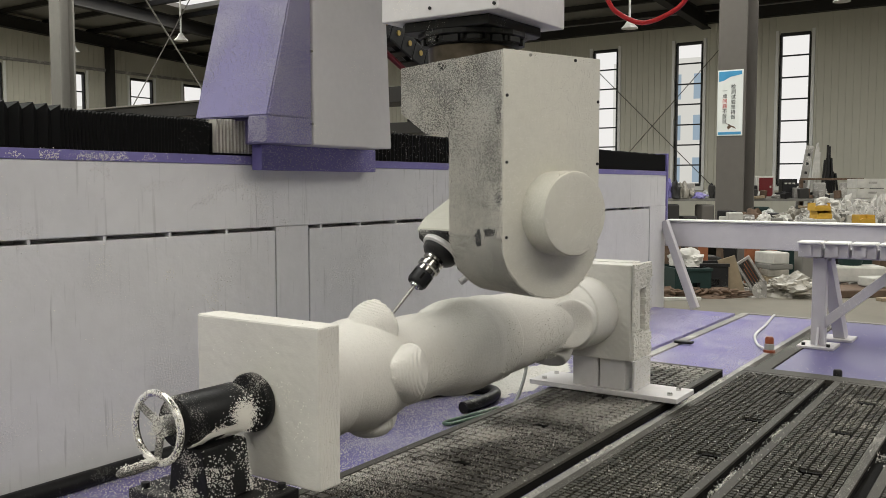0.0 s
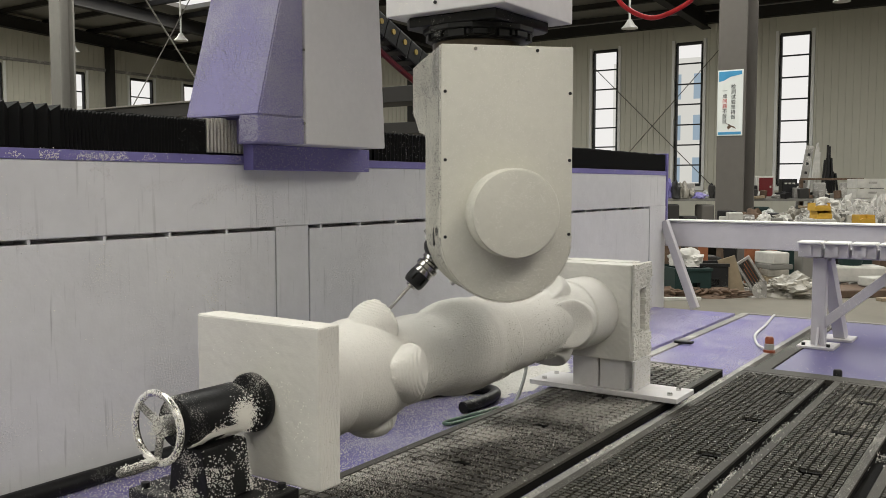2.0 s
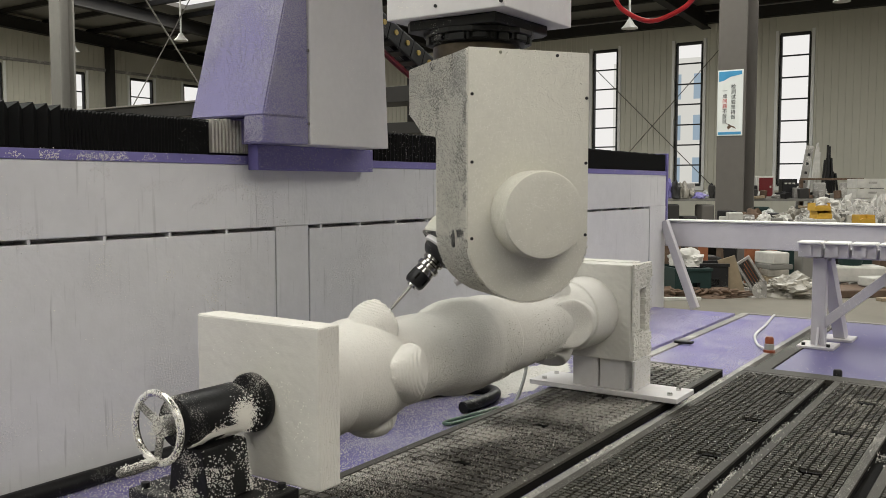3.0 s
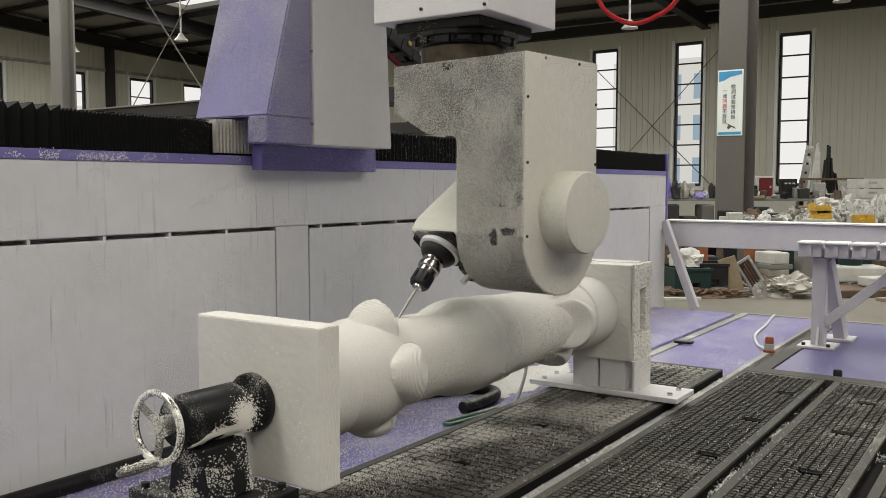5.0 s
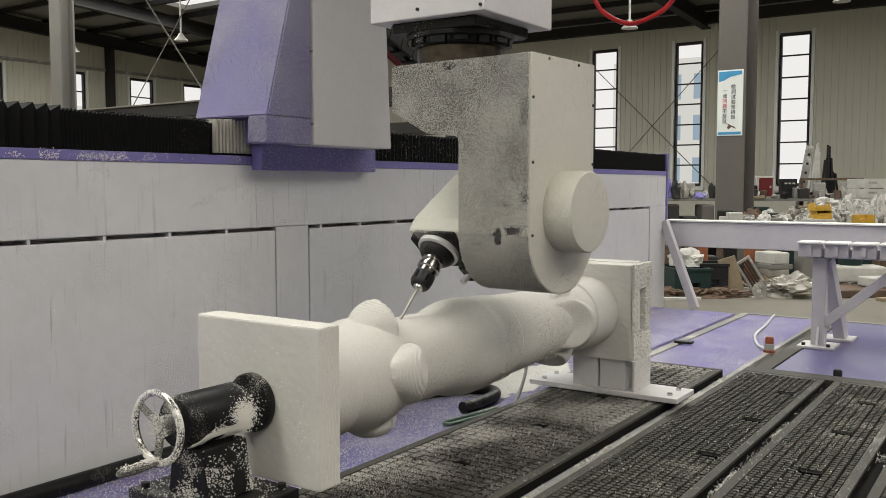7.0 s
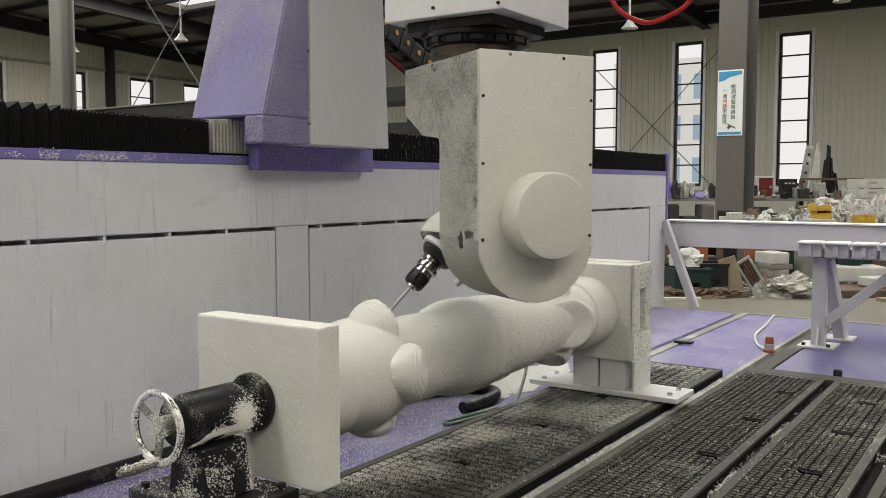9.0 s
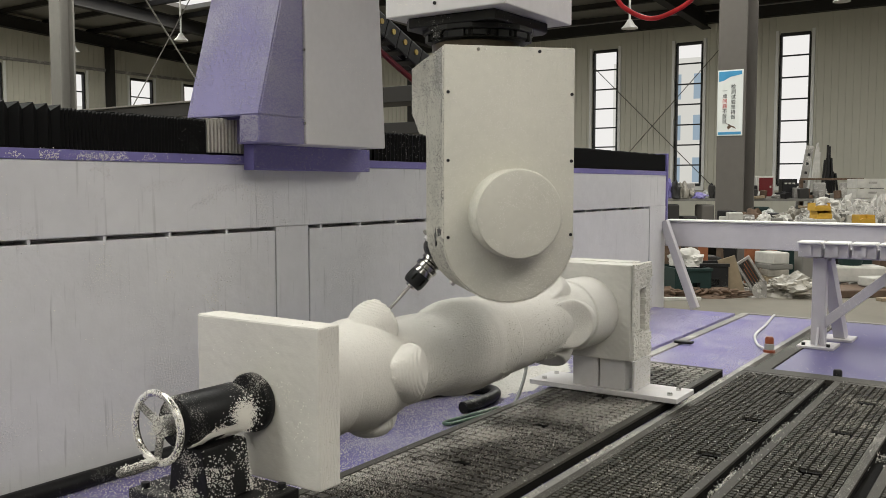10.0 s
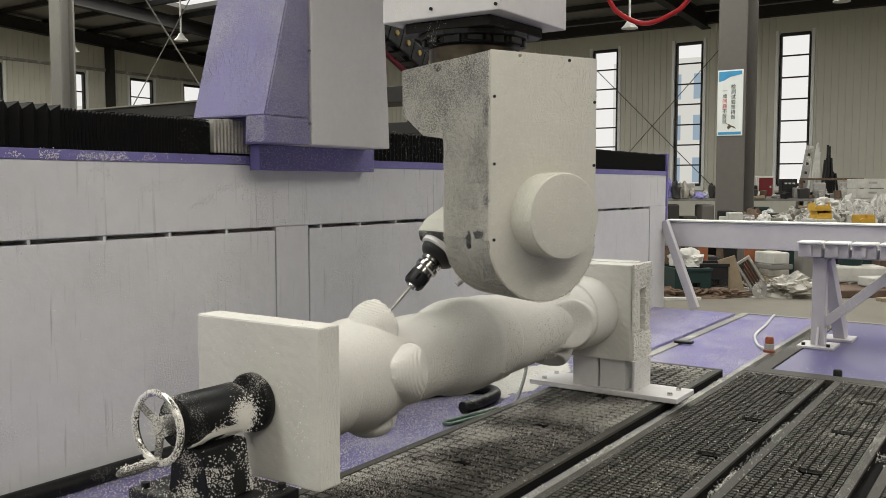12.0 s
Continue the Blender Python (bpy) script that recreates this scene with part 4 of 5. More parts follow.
# ---- poster on the column ----
poster = thing("poster", "framed white and blue wall poster with two columns of lettering", "poster")
PX = 13.876
part("board", box(B(), PX, 13.888, 3.885, 4.276, 1.465, 2.475, 0.003), POSTER_WHITE, poster)
part("header", prism(B(), [(3.905, 2.455), (4.256, 2.455), (4.256, 2.30), (4.18, 2.315), (4.08, 2.37), (3.905, 2.40)], "x", PX - 0.004, PX - 0.0005), POSTER_BLUE, poster, "blue wave header")
part("footer", box(B(), PX - 0.004, PX - 0.0005, 3.905, 4.256, 1.485, 1.525), POSTER_BLUE, poster, "blue footer bar")
part("emblem", prism(B(), [(4.14, 1.66), (4.0, 1.60), (3.98, 1.57), (4.05, 1.60), (4.10, 1.56), (4.12, 1.60), (4.08, 1.64)], "x", PX - 0.004, PX - 0.0005), RUST, poster, "small plain brown shape")


def lettering(text, y, z, size, step, inks):
    for i, ch in enumerate(text):
        cu = bpy.data.curves.new("lettering", "FONT")
        cu.body, cu.size, cu.align_x, cu.extrude = ch, size, "CENTER", 0.002
        cu.materials.append(RED_INK if i in inks else INK)
        ob = new("lettering", cu)
        ob.parent = poster
        ob.matrix_basis = Matrix(((0, 0, -1, PX - 0.004), (-1, 0, 0, y), (0, 1, 0, z - i * step), (0, 0, 0, 1)))


lettering("检测试验坚持做", 4.03, 2.19, 0.075, 0.078, ())
lettering("一点问题不放过", 4.16, 2.13, 0.075, 0.078, (2, 3))


# ---- hanging lamps ----
def hanging_lamp(x, y, z):
    lamp = thing("pendant_lamp", "white enamel bell lamp hanging on a thin rod", "pendant lamp", at=pose(x, y, z), group="hall lamps")
    part("shade", lathe(B(), [(0.19, 0.0), (0.185, 0.02), (0.12, 0.08), (0.07, 0.16), (0.05, 0.2)], None, 28), LAMP_WHITE, lamp, smooth=True)
    part("rod", rod(B(), (0, 0, 0.19), (0, 0, roof_z(x) - z + 0.05), 0.025, seg=10), LAMP_WHITE, lamp)


for p in ((16.1, 19.6, 4.62), (19.2, 7.95, 4.25), (21.9, 3.98, 4.85), (17.4, 26.5, 5.05)):
    hanging_lamp(*p)

# ---- beyond the windows ----
tagged(part("backdrop", box(B(), 90, 90.1, -60, 110, FLOOR, 60), SKY_GLOW), "bright overcast sky", "sky", kind="structure")
tagged(part("backdrop", box(B(), -60, 89.9, 95, 95.1, FLOOR, 60), SKY_GLOW), "bright overcast sky", "sky", kind="structure")
# Emissive facade and panes: their daylight is in the glow, not from the sun.
house = thing("far_building", "pale far building with blue windows seen through the hall windows", "building", kind="structure")
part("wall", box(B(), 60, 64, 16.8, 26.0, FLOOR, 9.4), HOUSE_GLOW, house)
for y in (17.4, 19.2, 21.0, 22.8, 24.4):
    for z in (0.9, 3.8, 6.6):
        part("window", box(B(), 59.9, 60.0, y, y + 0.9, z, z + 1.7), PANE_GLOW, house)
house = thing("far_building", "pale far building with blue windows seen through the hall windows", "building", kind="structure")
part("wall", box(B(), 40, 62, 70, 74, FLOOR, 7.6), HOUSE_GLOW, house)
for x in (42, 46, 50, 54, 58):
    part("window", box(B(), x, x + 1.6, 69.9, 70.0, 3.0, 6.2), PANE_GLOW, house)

# ---- another machine behind ----
other = thing("other_machine", "dark steel frame of another machine behind the bellows", "machine")
part("crossbeam", box(B(), 6.0, 6.35, 3.9, 10.0, 1.40, 1.535, 0.006), DARK_STEEL, other)
part("top_strip", box(B(), 5.98, 6.37, 5.0, 10.0, 1.536, 1.552, 0.002), COLUMN_PALE, other)
part("lower_rail", box(B(), 6.05, 6.3, 3.6, 5.6, 1.135, 1.235, 0.006), DARK_STEEL, other)
for y in (3.9, 6.2, 9.6):
    part("leg", box(B(), 6.08, 6.28, y, y + 0.22, FLOOR, 1.40, 0.006), DARK_STEEL, other)

# ---- clutter beyond the machine ----
HEADING = -55.73


def spot(d, s, z, turn=0.0, lean=0.0):
    """A place d metres ahead and s metres to the side: local x runs sideways, y away."""
    p = EYE + d * Vector((0.8265, 0.5630, 0)) + s * Vector((0.5630, -0.8265, 0))
    return pose(p.x, p.y, z, 0, lean, HEADING + turn)


def crate(d, s, z, w, dep, h, material, label, turn=0.0):
    t = thing("crate", label, "crate", at=spot(d, s, z, turn))
    k = 0.012
    for n, b in (("side", (-w / 2, -w / 2 + k, -dep / 2, dep / 2, 0, h)), ("side", (w / 2 - k, w / 2, -dep / 2, dep / 2, 0, h)), ("back", (-w / 2 + k, w / 2 - k, dep / 2 - k, dep / 2, 0, h)), ("bottom", (-w / 2 + k, w / 2 - k, -dep / 2 + k, dep / 2 - k, 0, k))):
        part(n, box(B(), *b, 0.002), material, t)
    bm = B()
    hz, hw, hh = h * 0.38, w * 0.20, h * 0.11
    box(bm, -w / 2 + k, w / 2 - k, -dep / 2, -dep / 2 + k, 0, hz - hh)
    box(bm, -w / 2 + k, w / 2 - k, -dep / 2, -dep / 2 + k, hz + hh, h)
    box(bm, -w / 2 + k, -hw, -dep / 2, -dep / 2 + k, hz - hh, hz + hh)
    box(bm, hw, w / 2 - k, -dep / 2, -dep / 2 + k, hz - hh, hz + hh)
    part("front", bm, material, t)
    part("rim", box(B(), -w / 2 - 0.01, w / 2 + 0.01, -dep / 2 - 0.012, -dep / 2, h - 0.03, h, 0.002), material, t)
    return t


def lump(name, label, category, d, s, z, w, dep, h, material, seed, rough=0.35, sub=4, turn=0.0):
    """A crumpled or heaped mass, flat underneath."""
    bm = B()
    bmesh.ops.create_icosphere(bm, subdivisions=sub, radius=1.0)
    for v in bm.verts:
        n = v.co.normalized()
        f = 1 + rough * noise.noise(n * 1.8 + Vector((seed, 0, 0))) + rough * 0.7 * abs(noise.noise(n * 4.5 + Vector((0, seed, 0))))
        v.co = Vector((n.x * f * w / 2, n.y * f * dep / 2, max(0.0, (n.z * f + 0.35) * h / 1.5)))
    return tagged(part(name, bm, material, smooth=True, at=spot(d, s, z, turn)), label, category)


def slab(name, label, category, d, s, z, w, dep, h, material, turn=0.0, lean=0.0, group=""):
    m = spot(d, s, z, turn, lean)
    return tagged(part(name, box(B(), -w / 2, w / 2, -dep / 2, dep / 2, 0, h, min(w, dep, h) * 0.12), material, at=m), label, category, group)


crate(8.5, 2.32, FLOOR, 0.36, 0.5, 0.27, DARK_GREEN, "dark green plastic crate on the concrete floor", 8)
crate(8.6, 2.62, FLOOR, 0.27, 0.35, 0.30, BLACK_PLAIN, "black plastic crate with a hand hole", -6)
lump("plastic_bag", "crumpled white plastic bag lying on a crate", "bag", 8.55, 2.36, FLOOR + 0.27, 0.32, 0.3, 0.17, PLASTER, 3.0, 0.4)
slab("board", "pale weathered board leaning among scrap", "board", 8.45, 2.83, FLOOR, 0.17, 0.02, 0.37, WOOD, 0, -17)
slab("board", "red-brown board standing on its edge", "board", 9.1, 3.20, FLOOR, 0.16, 0.03, 0.46, ORANGE_WOOD, 6, 0)
slab("board", "red-brown board standing on its edge", "board", 9.1, 3.40, FLOOR, 0.13, 0.03, 0.48, ORANGE_WOOD, 20, 0)
slab("board", "red-brown board standing on its edge", "board", 9.2, 2.72, FLOOR, 0.10, 0.03, 0.50, ORANGE_WOOD, -10, 0)
grille = thing("vent_grille", "grey metal vent grille leaning on its corner", "grille", at=spot(8.6, 3.12, FLOOR + 0.02, 0, -33))
for x0, x1, z0, z1 in ((-0.08, -0.055, 0, 0.36), (0.055, 0.08, 0, 0.36), (-0.055, 0.055, 0, 0.025), (-0.055, 0.055, 0.335, 0.36)):
    part("frame_bar", box(B(), x0, x1, -0.015, 0.015, z0, z1, 0.002), RAIL, grille)
for i in range(4):
    part("blade", box(B(), -0.048 + 0.027 * i, -0.034 + 0.027 * i, -0.01, 0.01, 0.026, 0.334), DARK_STEEL, grille)
bracket = thing("metal_bracket", "bent grey sheet-metal bracket with a round hole", "bracket", at=spot(8.2, 2.94, FLOOR, 12))
bm = lathe(B(), [(0.026, -0.002), (0.026, 0.002), (0.075, 0.002), (0.075, -0.002)], pose(0, -0.04, 0.075, 90, 45, 0), 4 * 6, closed=True)
part("plate", bm, RAIL, bracket)
part("flange", box(B(), -0.075, 0.075, -0.038, 0.08, 0.0, 0.006), RAIL, bracket)
part("upright", box(B(), 0.069, 0.075, -0.038, 0.08, 0.0065, 0.16), RAIL, bracket)
lump("plastic_film", "heap of crumpled clear plastic film on the floor", "plastic film", 8.35, 3.30, FLOOR, 0.52, 0.4, 0.20, FILM, 11.0, 0.55, 5)
lump("scrap", "low heap of rusty scrap and cord on the floor", "scrap", 8.3, 2.42, FLOOR, 0.75, 0.25, 0.08, RUST, 5.0, 0.8, 5)
for i in range(9):
    a = spot(8.2 + 0.03 * (i % 3), 2.12 + 0.075 * i, FLOOR + 0.03)
    bm = tube(B(), [(0.06 * math.cos(k * 0.9 + i), 0.05 * math.sin(k * 0.9 + i), 0.02 * math.sin(k * 1.7 + i) + 0.022) for k in range(7)], 0.014, 8)
    tagged(part("cord_coil", bm, RUST, smooth=True, at=a), "tangled brown cord lying on scrap", "cord", "scrap cords")
for i, (s, w, h, m) in enumerate(((3.33, 0.24, 0.05, PLASTER), (3.36, 0.26, 0.09, WOOD), (3.34, 0.22, 0.07, FILM), (3.35, 0.25, 0.05, COLUMN_PALE), (3.33, 0.2, 0.12, PLASTER))):
    slab("slab", "flat piece in a stack of scrap boards", "slab", 8.9, s, FLOOR + (0.0, 0.05, 0.14, 0.21, 0.26)[i], w, 0.3, h, m, 7 * i - 12, 0, "scrap stack")
slab("carton", "plain beige upright box", "box", 8.8, 3.62, FLOOR, 0.13, 0.2, 0.43, COLUMN_PALE, 4)
slab("casting_block", "long white moulded block", "block", 8.9, 4.12, FLOOR + 0.08, 0.62, 0.3, 0.16, PLASTER, -5)
slab("casting_block", "long white moulded block on dark planks", "block", 8.5, 4.32, FLOOR + 0.075, 0.5, 0.25, 0.09, PLASTER, 10)
slab("plank", "dark plank on the floor", "plank", 8.45, 4.2, FLOOR, 1.2, 0.5, 0.07, RUST, 4)
slab("plank", "pale plank on the floor", "plank", 8.0, 4.2, FLOOR, 0.5, 0.08, 0.03, WOOD, 12)
slab("plank", "white batten on the floor", "plank", 8.0, 2.18, FLOOR, 0.35, 0.05, 0.03, PLASTER, 2)
tub = thing("tub", "dark green plastic tub on a white block", "tub", at=spot(8.95, 4.15, FLOOR + 0.241))
part("shell", lathe(B(), [(0.105, 0.0), (0.135, 0.12), (0.128, 0.12), (0.10, 0.01)], None, 28), DARK_GREEN, tub, smooth=True)
part("rim", lathe(B(), [(0.134, 0.121), (0.152, 0.121), (0.152, 0.14), (0.134, 0.14)], None, 28, closed=True), DARK_GREEN, tub)

# bench with casts
bench = thing("bench", "long low work bench covered with white plaster casts", "bench", at=spot(10.4, 4.1, FLOOR))
part("top", box(B(), -1.75, 2.6, -0.45, 0.45, 0.575, 0.60, 0.003), COLUMN_PALE, bench)
for x in (-1.65, 0.4, 2.5):
    for y in (-0.4, 0.4):
        part("leg", box(B(), x - 0.03, x + 0.03, y - 0.03, y + 0.03, 0.0, 0.575), DARK_STEEL, bench)
# Dark panel added to deepen the shadow under the bench top.
part("shelf_panel", box(B(), -1.6, 2.45, 0.3, 0.33, 0.05, 0.55), DARK_STEEL, bench)
random.seed(8)
TOP = FLOOR + 0.6
for i in range(130):
    s = random.uniform(4.3, 5.6) if i < 85 else random.uniform(3.5, 5.4)
    d = random.uniform(10.05, 10.75)
    w = random.uniform(0.05, 0.16)
    h = random.uniform(0.03, 0.10) * (1.7 if s > 4.45 else 0.8)
    if i % 3:
        lump("plaster_cast", "broken white plaster cast piled on the bench", "plaster cast", d, s, TOP, w, w * 0.8, h * 1.3, PLASTER if i % 5 else RAIL, i * 1.3, 0.9, 3, random.uniform(-40, 40))
    else:
        slab("plaster_block", "white plaster block on the bench", "plaster block", d, s, TOP, w, w * 0.6, h, PLASTER if i % 2 else COLUMN_PALE, random.uniform(-50, 50), random.uniform(-8, 8))
for i in range(34):
    s = 4.6 + 0.028 * i
    if i % 2:
        lump("plaster_cast", "broken white plaster cast on top of the pile", "plaster cast", 10.45 + 0.01 * (i % 9), s, TOP + 0.06, random.uniform(0.08, 0.16), 0.14, random.uniform(0.08, 0.24), PLASTER, 40 + i, 1.0, 3)
    else:
        slab("plaster_block", "white plaster block on top of the pile", "plaster block", 10.5, s, TOP + 0.08, random.uniform(0.04, 0.13), 0.08, random.uniform(0.08, 0.2), PLASTER if i % 4 else RAIL, random.uniform(-40, 40), random.uniform(-35, 35))
slab("plaster_strip", "pale strip leaning against the plaster pile", "strip", 9.85, 5.03, TOP, 0.05, 0.02, 0.42, COLUMN_PALE, 5, -6)
lump("cover_cloth", "white crumpled sheet over a storage bin", "sheet", 10.0, 4.33, TOP + 0.19, 0.24, 0.2, 0.13, PLASTER, 77.0, 0.5, 4)


def bin_box(d, s, z, w, h):
    t = thing("storage_bin", "yellow plastic storage bin among white casts", "storage bin", at=spot(d, s, z, 10), group="yellow bins")
    k = 0.01
    part("front", prism(B(), [(-w / 2, 0), (w / 2, 0), (w / 2, h * 0.55), (w * 0.3, h * 0.7), (-w * 0.3, h * 0.7), (-w / 2, h * 0.55)], "y", -0.08, -0.07), YELLOW, t)
    part("side", box(B(), -w / 2, -w / 2 + k, -0.069, 0.07, 0, h), YELLOW, t)
    part("side", box(B(), w / 2 - k, w / 2, -0.069, 0.07, 0, h), YELLOW, t)
    part("back", box(B(), -w / 2 + k, w / 2 - k, 0.06, 0.07, 0, h), YELLOW, t)
    part("bottom", box(B(), -w / 2 + k, w / 2 - k, -0.069, 0.06, 0, k), YELLOW, t)


bin_box(9.95, 4.26, TOP + 0.075, 0.18, 0.09)
bin_box(9.93, 4.23, TOP + 0.166, 0.19, 0.085)
bin_box(9.9, 4.72, TOP, 0.19, 0.12)
slab("plaster_block", "white plaster block under yellow bins", "plaster block", 9.95, 4.24, TOP, 0.26, 0.28, 0.07, PLASTER, 10)

# far bench by the wall, cabinet, switch box, ladder and rods
far = thing("wall_bench", "long bench against the hall wall with scattered gear", "bench", at=spot(17.0, 6.6, FLOOR))
part("top", box(B(), -3.2, 2.6, -0.4, 0.4, 0.75, 0.80), COLUMN_PALE, far)
for x in (-3.1, -1.2, 0.7, 2.5):
    part("leg", box(B(), x - 0.04, x + 0.04, -0.35, 0.35, 0.0, 0.75), DARK_STEEL, far)
FT = FLOOR + 0.80
cab = thing("red_cabinet", "dark red glazed cabinet with a white frame", "cabinet", at=spot(17.0, 6.17, FT))
part("body", box(B(), -0.16, 0.16, -0.1, 0.1, 0.0, 0.42, 0.01), PLASTER, cab)
part("door", box(B(), -0.13, 0.13, -0.115, -0.101, 0.04, 0.39, 0.004), MAROON, cab, "dark red door")
part("handle", box(B(), 0.07, 0.10, -0.125, -0.116, 0.2, 0.24), PLASTER, cab)
sw = thing("switch_box", "black switch box with a row of white labels", "switch box", at=spot(17.0, 6.63, FT))
part("body", box(B(), -0.14, 0.14, -0.1, 0.1, 0.0, 0.37, 0.008), BLACK_PLAIN, sw)
for i in range(3):
    part("label_plate", box(B(), -0.10 + 0.075 * i, -0.05 + 0.075 * i, -0.106, -0.101, 0.27, 0.30), PLASTER, sw)
for i, (s, w, h, m) in enumerate(((4.40, 0.16, 0.28, BLACK_PLAIN), (4.55, 0.16, 0.24, FILM), (4.85, 0.3, 0.09, PURPLE), (4.98, 0.12, 0.11, GREY_HOSE), (4.68, 0.18, 0.20, FILM), (5.3, 0.14, 0.26, DARK_STEEL), (4.31, 0.12, 0.30, PURPLE), (5.15, 0.12, 0.22, BLACK_PLAIN), (6.0, 0.2, 0.10, PLASTER), (6.4, 0.25, 0.08, RAIL), (6.9, 0.22, 0.16, DARK_STEEL), (7.3, 0.2, 0.12, PLASTER))):
    lump("gear", "dark piece of machine gear on a far bench", "gear", 16.7 + 0.03 * i, s, FT, w, 0.3, h * 1.3, m, 60 + i, 0.5, 3)
ladder = thing("plank_stack", "pale perforated plank leaning on the wall", "plank", at=spot(17.6, 7.0, FLOOR, 0, 9))
part("plank", box(B(), -0.075, 0.075, -0.02, 0.02, 0.0, 1.85, 0.004), RAIL, ladder)
for i in range(6):
    part("slot", box(B(), -0.025, 0.025, -0.024, -0.0205, 0.75 + 0.18 * i, 0.80 + 0.18 * i), BLACK_PLAIN, ladder)
for i in range(9):
    slab("steel_bar", "dark steel bar leaning against the wall", "bar", 17.7 - 0.05 * (i % 3), 7.50 + 0.06 * i, FLOOR, 0.035, 0.04, 1.95 - 0.13 * abs(i - 3) - 0.1 * (i % 2), (DARK_STEEL, DARK_STEEL, BLACK_PLAIN)[i % 3], 0, 5 - 1.6 * i, "leaning bars")
for i in range(3):
    slab("pale_strip", "pale strip leaning against the wall", "strip", 17.55, 7.18 + 0.12 * i, FLOOR, 0.05, 0.03, 1.9 - 0.1 * i, PLASTER, 0, 7 - 3 * i, "leaning strips")
for z in (1.08, 0.74):
    tagged(part("rack_bar", box(B(), -0.62, 0.62, -0.03, 0.03, -0.02, 0.02), RUST, at=spot(17.4, 7.65, z - 0.26)), "dark horizontal bar of a rack", "rack bar", "rack bars")
for x in (-0.6, 0.6):
    tagged(part("rack_post", box(B(), x - 0.03, x + 0.03, -0.03, 0.03, FLOOR, 0.80), RUST, at=spot(17.4, 7.65, 0.0)), "dark post of a rack", "rack post", "rack posts")
for i in range(3):
    t = thing("plastic_tray", "white plastic tray in a stack", "tray", at=spot(12.6, 6.05, 0.38 + 0.14 * i - 0.0), group="tray stack")
    part("front", box(B(), -0.22, 0.22, -0.16, -0.145, 0.0, 0.13, 0.006), PLASTER, t)
    part("back", box(B(), -0.22, 0.22, 0.145, 0.16, 0.0, 0.13, 0.006), PLASTER, t)
    part("side", box(B(), -0.22, -0.205, -0.145, 0.145, 0.0, 0.13), PLASTER, t)
    part("side", box(B(), 0.205, 0.22, -0.145, 0.145, 0.0, 0.13), PLASTER, t)
    part("grip", box(B(), -0.06, 0.06, -0.164, -0.1605, 0.06, 0.09), RAIL, t)
slab("tray_stand", "plain white stand under a stack of trays", "stand", 12.6, 6.05, FLOOR, 0.5, 0.36, 0.73, PLASTER)


# low table with small gear, and boxes added to darken under the far bench
low = thing("low_table", "low dark table crowded with small gear", "table", at=spot(12.8, 5.0, FLOOR))
part("top", box(B(), -0.95, 0.6, -0.4, 0.4, 0.46, 0.49), COLUMN_PALE, low)
for x in (-0.9, 0.55):
    for y in (-0.35, 0.35):
        part("leg", box(B(), x - 0.03, x + 0.03, y - 0.03, y + 0.03, 0, 0.46), DARK_STEEL, low)
random.seed(33)
for i in range(22):
    m = random.choice((RUST, DARK_STEEL, GREY_HOSE, PLASTER, RAIL, BLACK_PLAIN, FILM))
    s, dd = random.uniform(4.1, 5.5), random.uniform(12.5, 13.1)
    w, h = random.uniform(0.1, 0.28), random.uniform(0.06, 0.22)
    if i % 2:
        lump("gear", "small piece of shop gear on a low table", "gear", dd, s, FLOOR + 0.49, w, 0.2, h, m, 90 + i, 0.6, 3, random.uniform(-50, 50))
    else:
        slab("gear_box", "small box of shop gear on a low table", "box", dd, s, FLOOR + 0.49, w, 0.15, h, m, random.uniform(-50, 50))
for i in range(16):
    s = 3.9 + 0.36 * i + random.uniform(-0.05, 0.05)
    slab("storage_box", "dark box added to darken the space under the far bench", "box", 16.75, s, FLOOR, random.uniform(0.24, 0.33), 0.4, random.uniform(0.4, 0.72), random.choice((BLACK_PLAIN, DARK_STEEL, DARK_GREEN, COLUMN_GREY)), random.uniform(-6, 6), 0, "dark boxes")
for i in range(14):
    s = 3.95 + 0.4 * i + random.uniform(-0.12, 0.12)
    slab("gear_box", "small dark box on the far bench", "box", 16.85, s, FT, random.uniform(0.1, 0.25), 0.2, random.uniform(0.08, 0.3), random.choice((BLACK_PLAIN, DARK_STEEL, PURPLE, RAIL)), random.uniform(-30, 30))


# dark boxes added as the shadow under the bench, then scrap and parts
random.seed(52)
for i in range(34):
    s = 2.1 + 0.105 * i + random.uniform(-0.03, 0.03)
    slab("scrap_box", "dark box standing in for the shadow under the bench", "box", 9.55 + random.uniform(-0.06, 0.06), s, FLOOR, random.uniform(0.12, 0.24), 0.2, random.uniform(0.22, 0.56), random.choice((BLACK_PLAIN, DARK_STEEL, DARK_GREEN, RUST, COLUMN_GREY)), random.uniform(-25, 25), random.uniform(-5, 5), "dark scrap boxes")
for i in range(40):
    s, d = random.uniform(2.15, 5.3), random.uniform(8.25, 9.2)
    w = random.uniform(0.06, 0.22)
    if i % 3:
        slab("offcut", "flat offcut lying among floor scrap", "offcut", d, s, FLOOR, w, random.uniform(0.04, 0.14), random.uniform(0.02, 0.08), random.choice((RUST, WOOD, PLASTER, DARK_STEEL, RAIL, BLACK_PLAIN)), random.uniform(-60, 60), random.uniform(-14, 14))
    else:
        lump("scrap", "small heap of scrap on the floor", "scrap", d, s, FLOOR, w, w * 0.7, random.uniform(0.03, 0.09), random.choice((RUST, DARK_STEEL, FILM, RUST)), 120 + i, 0.9, 3)
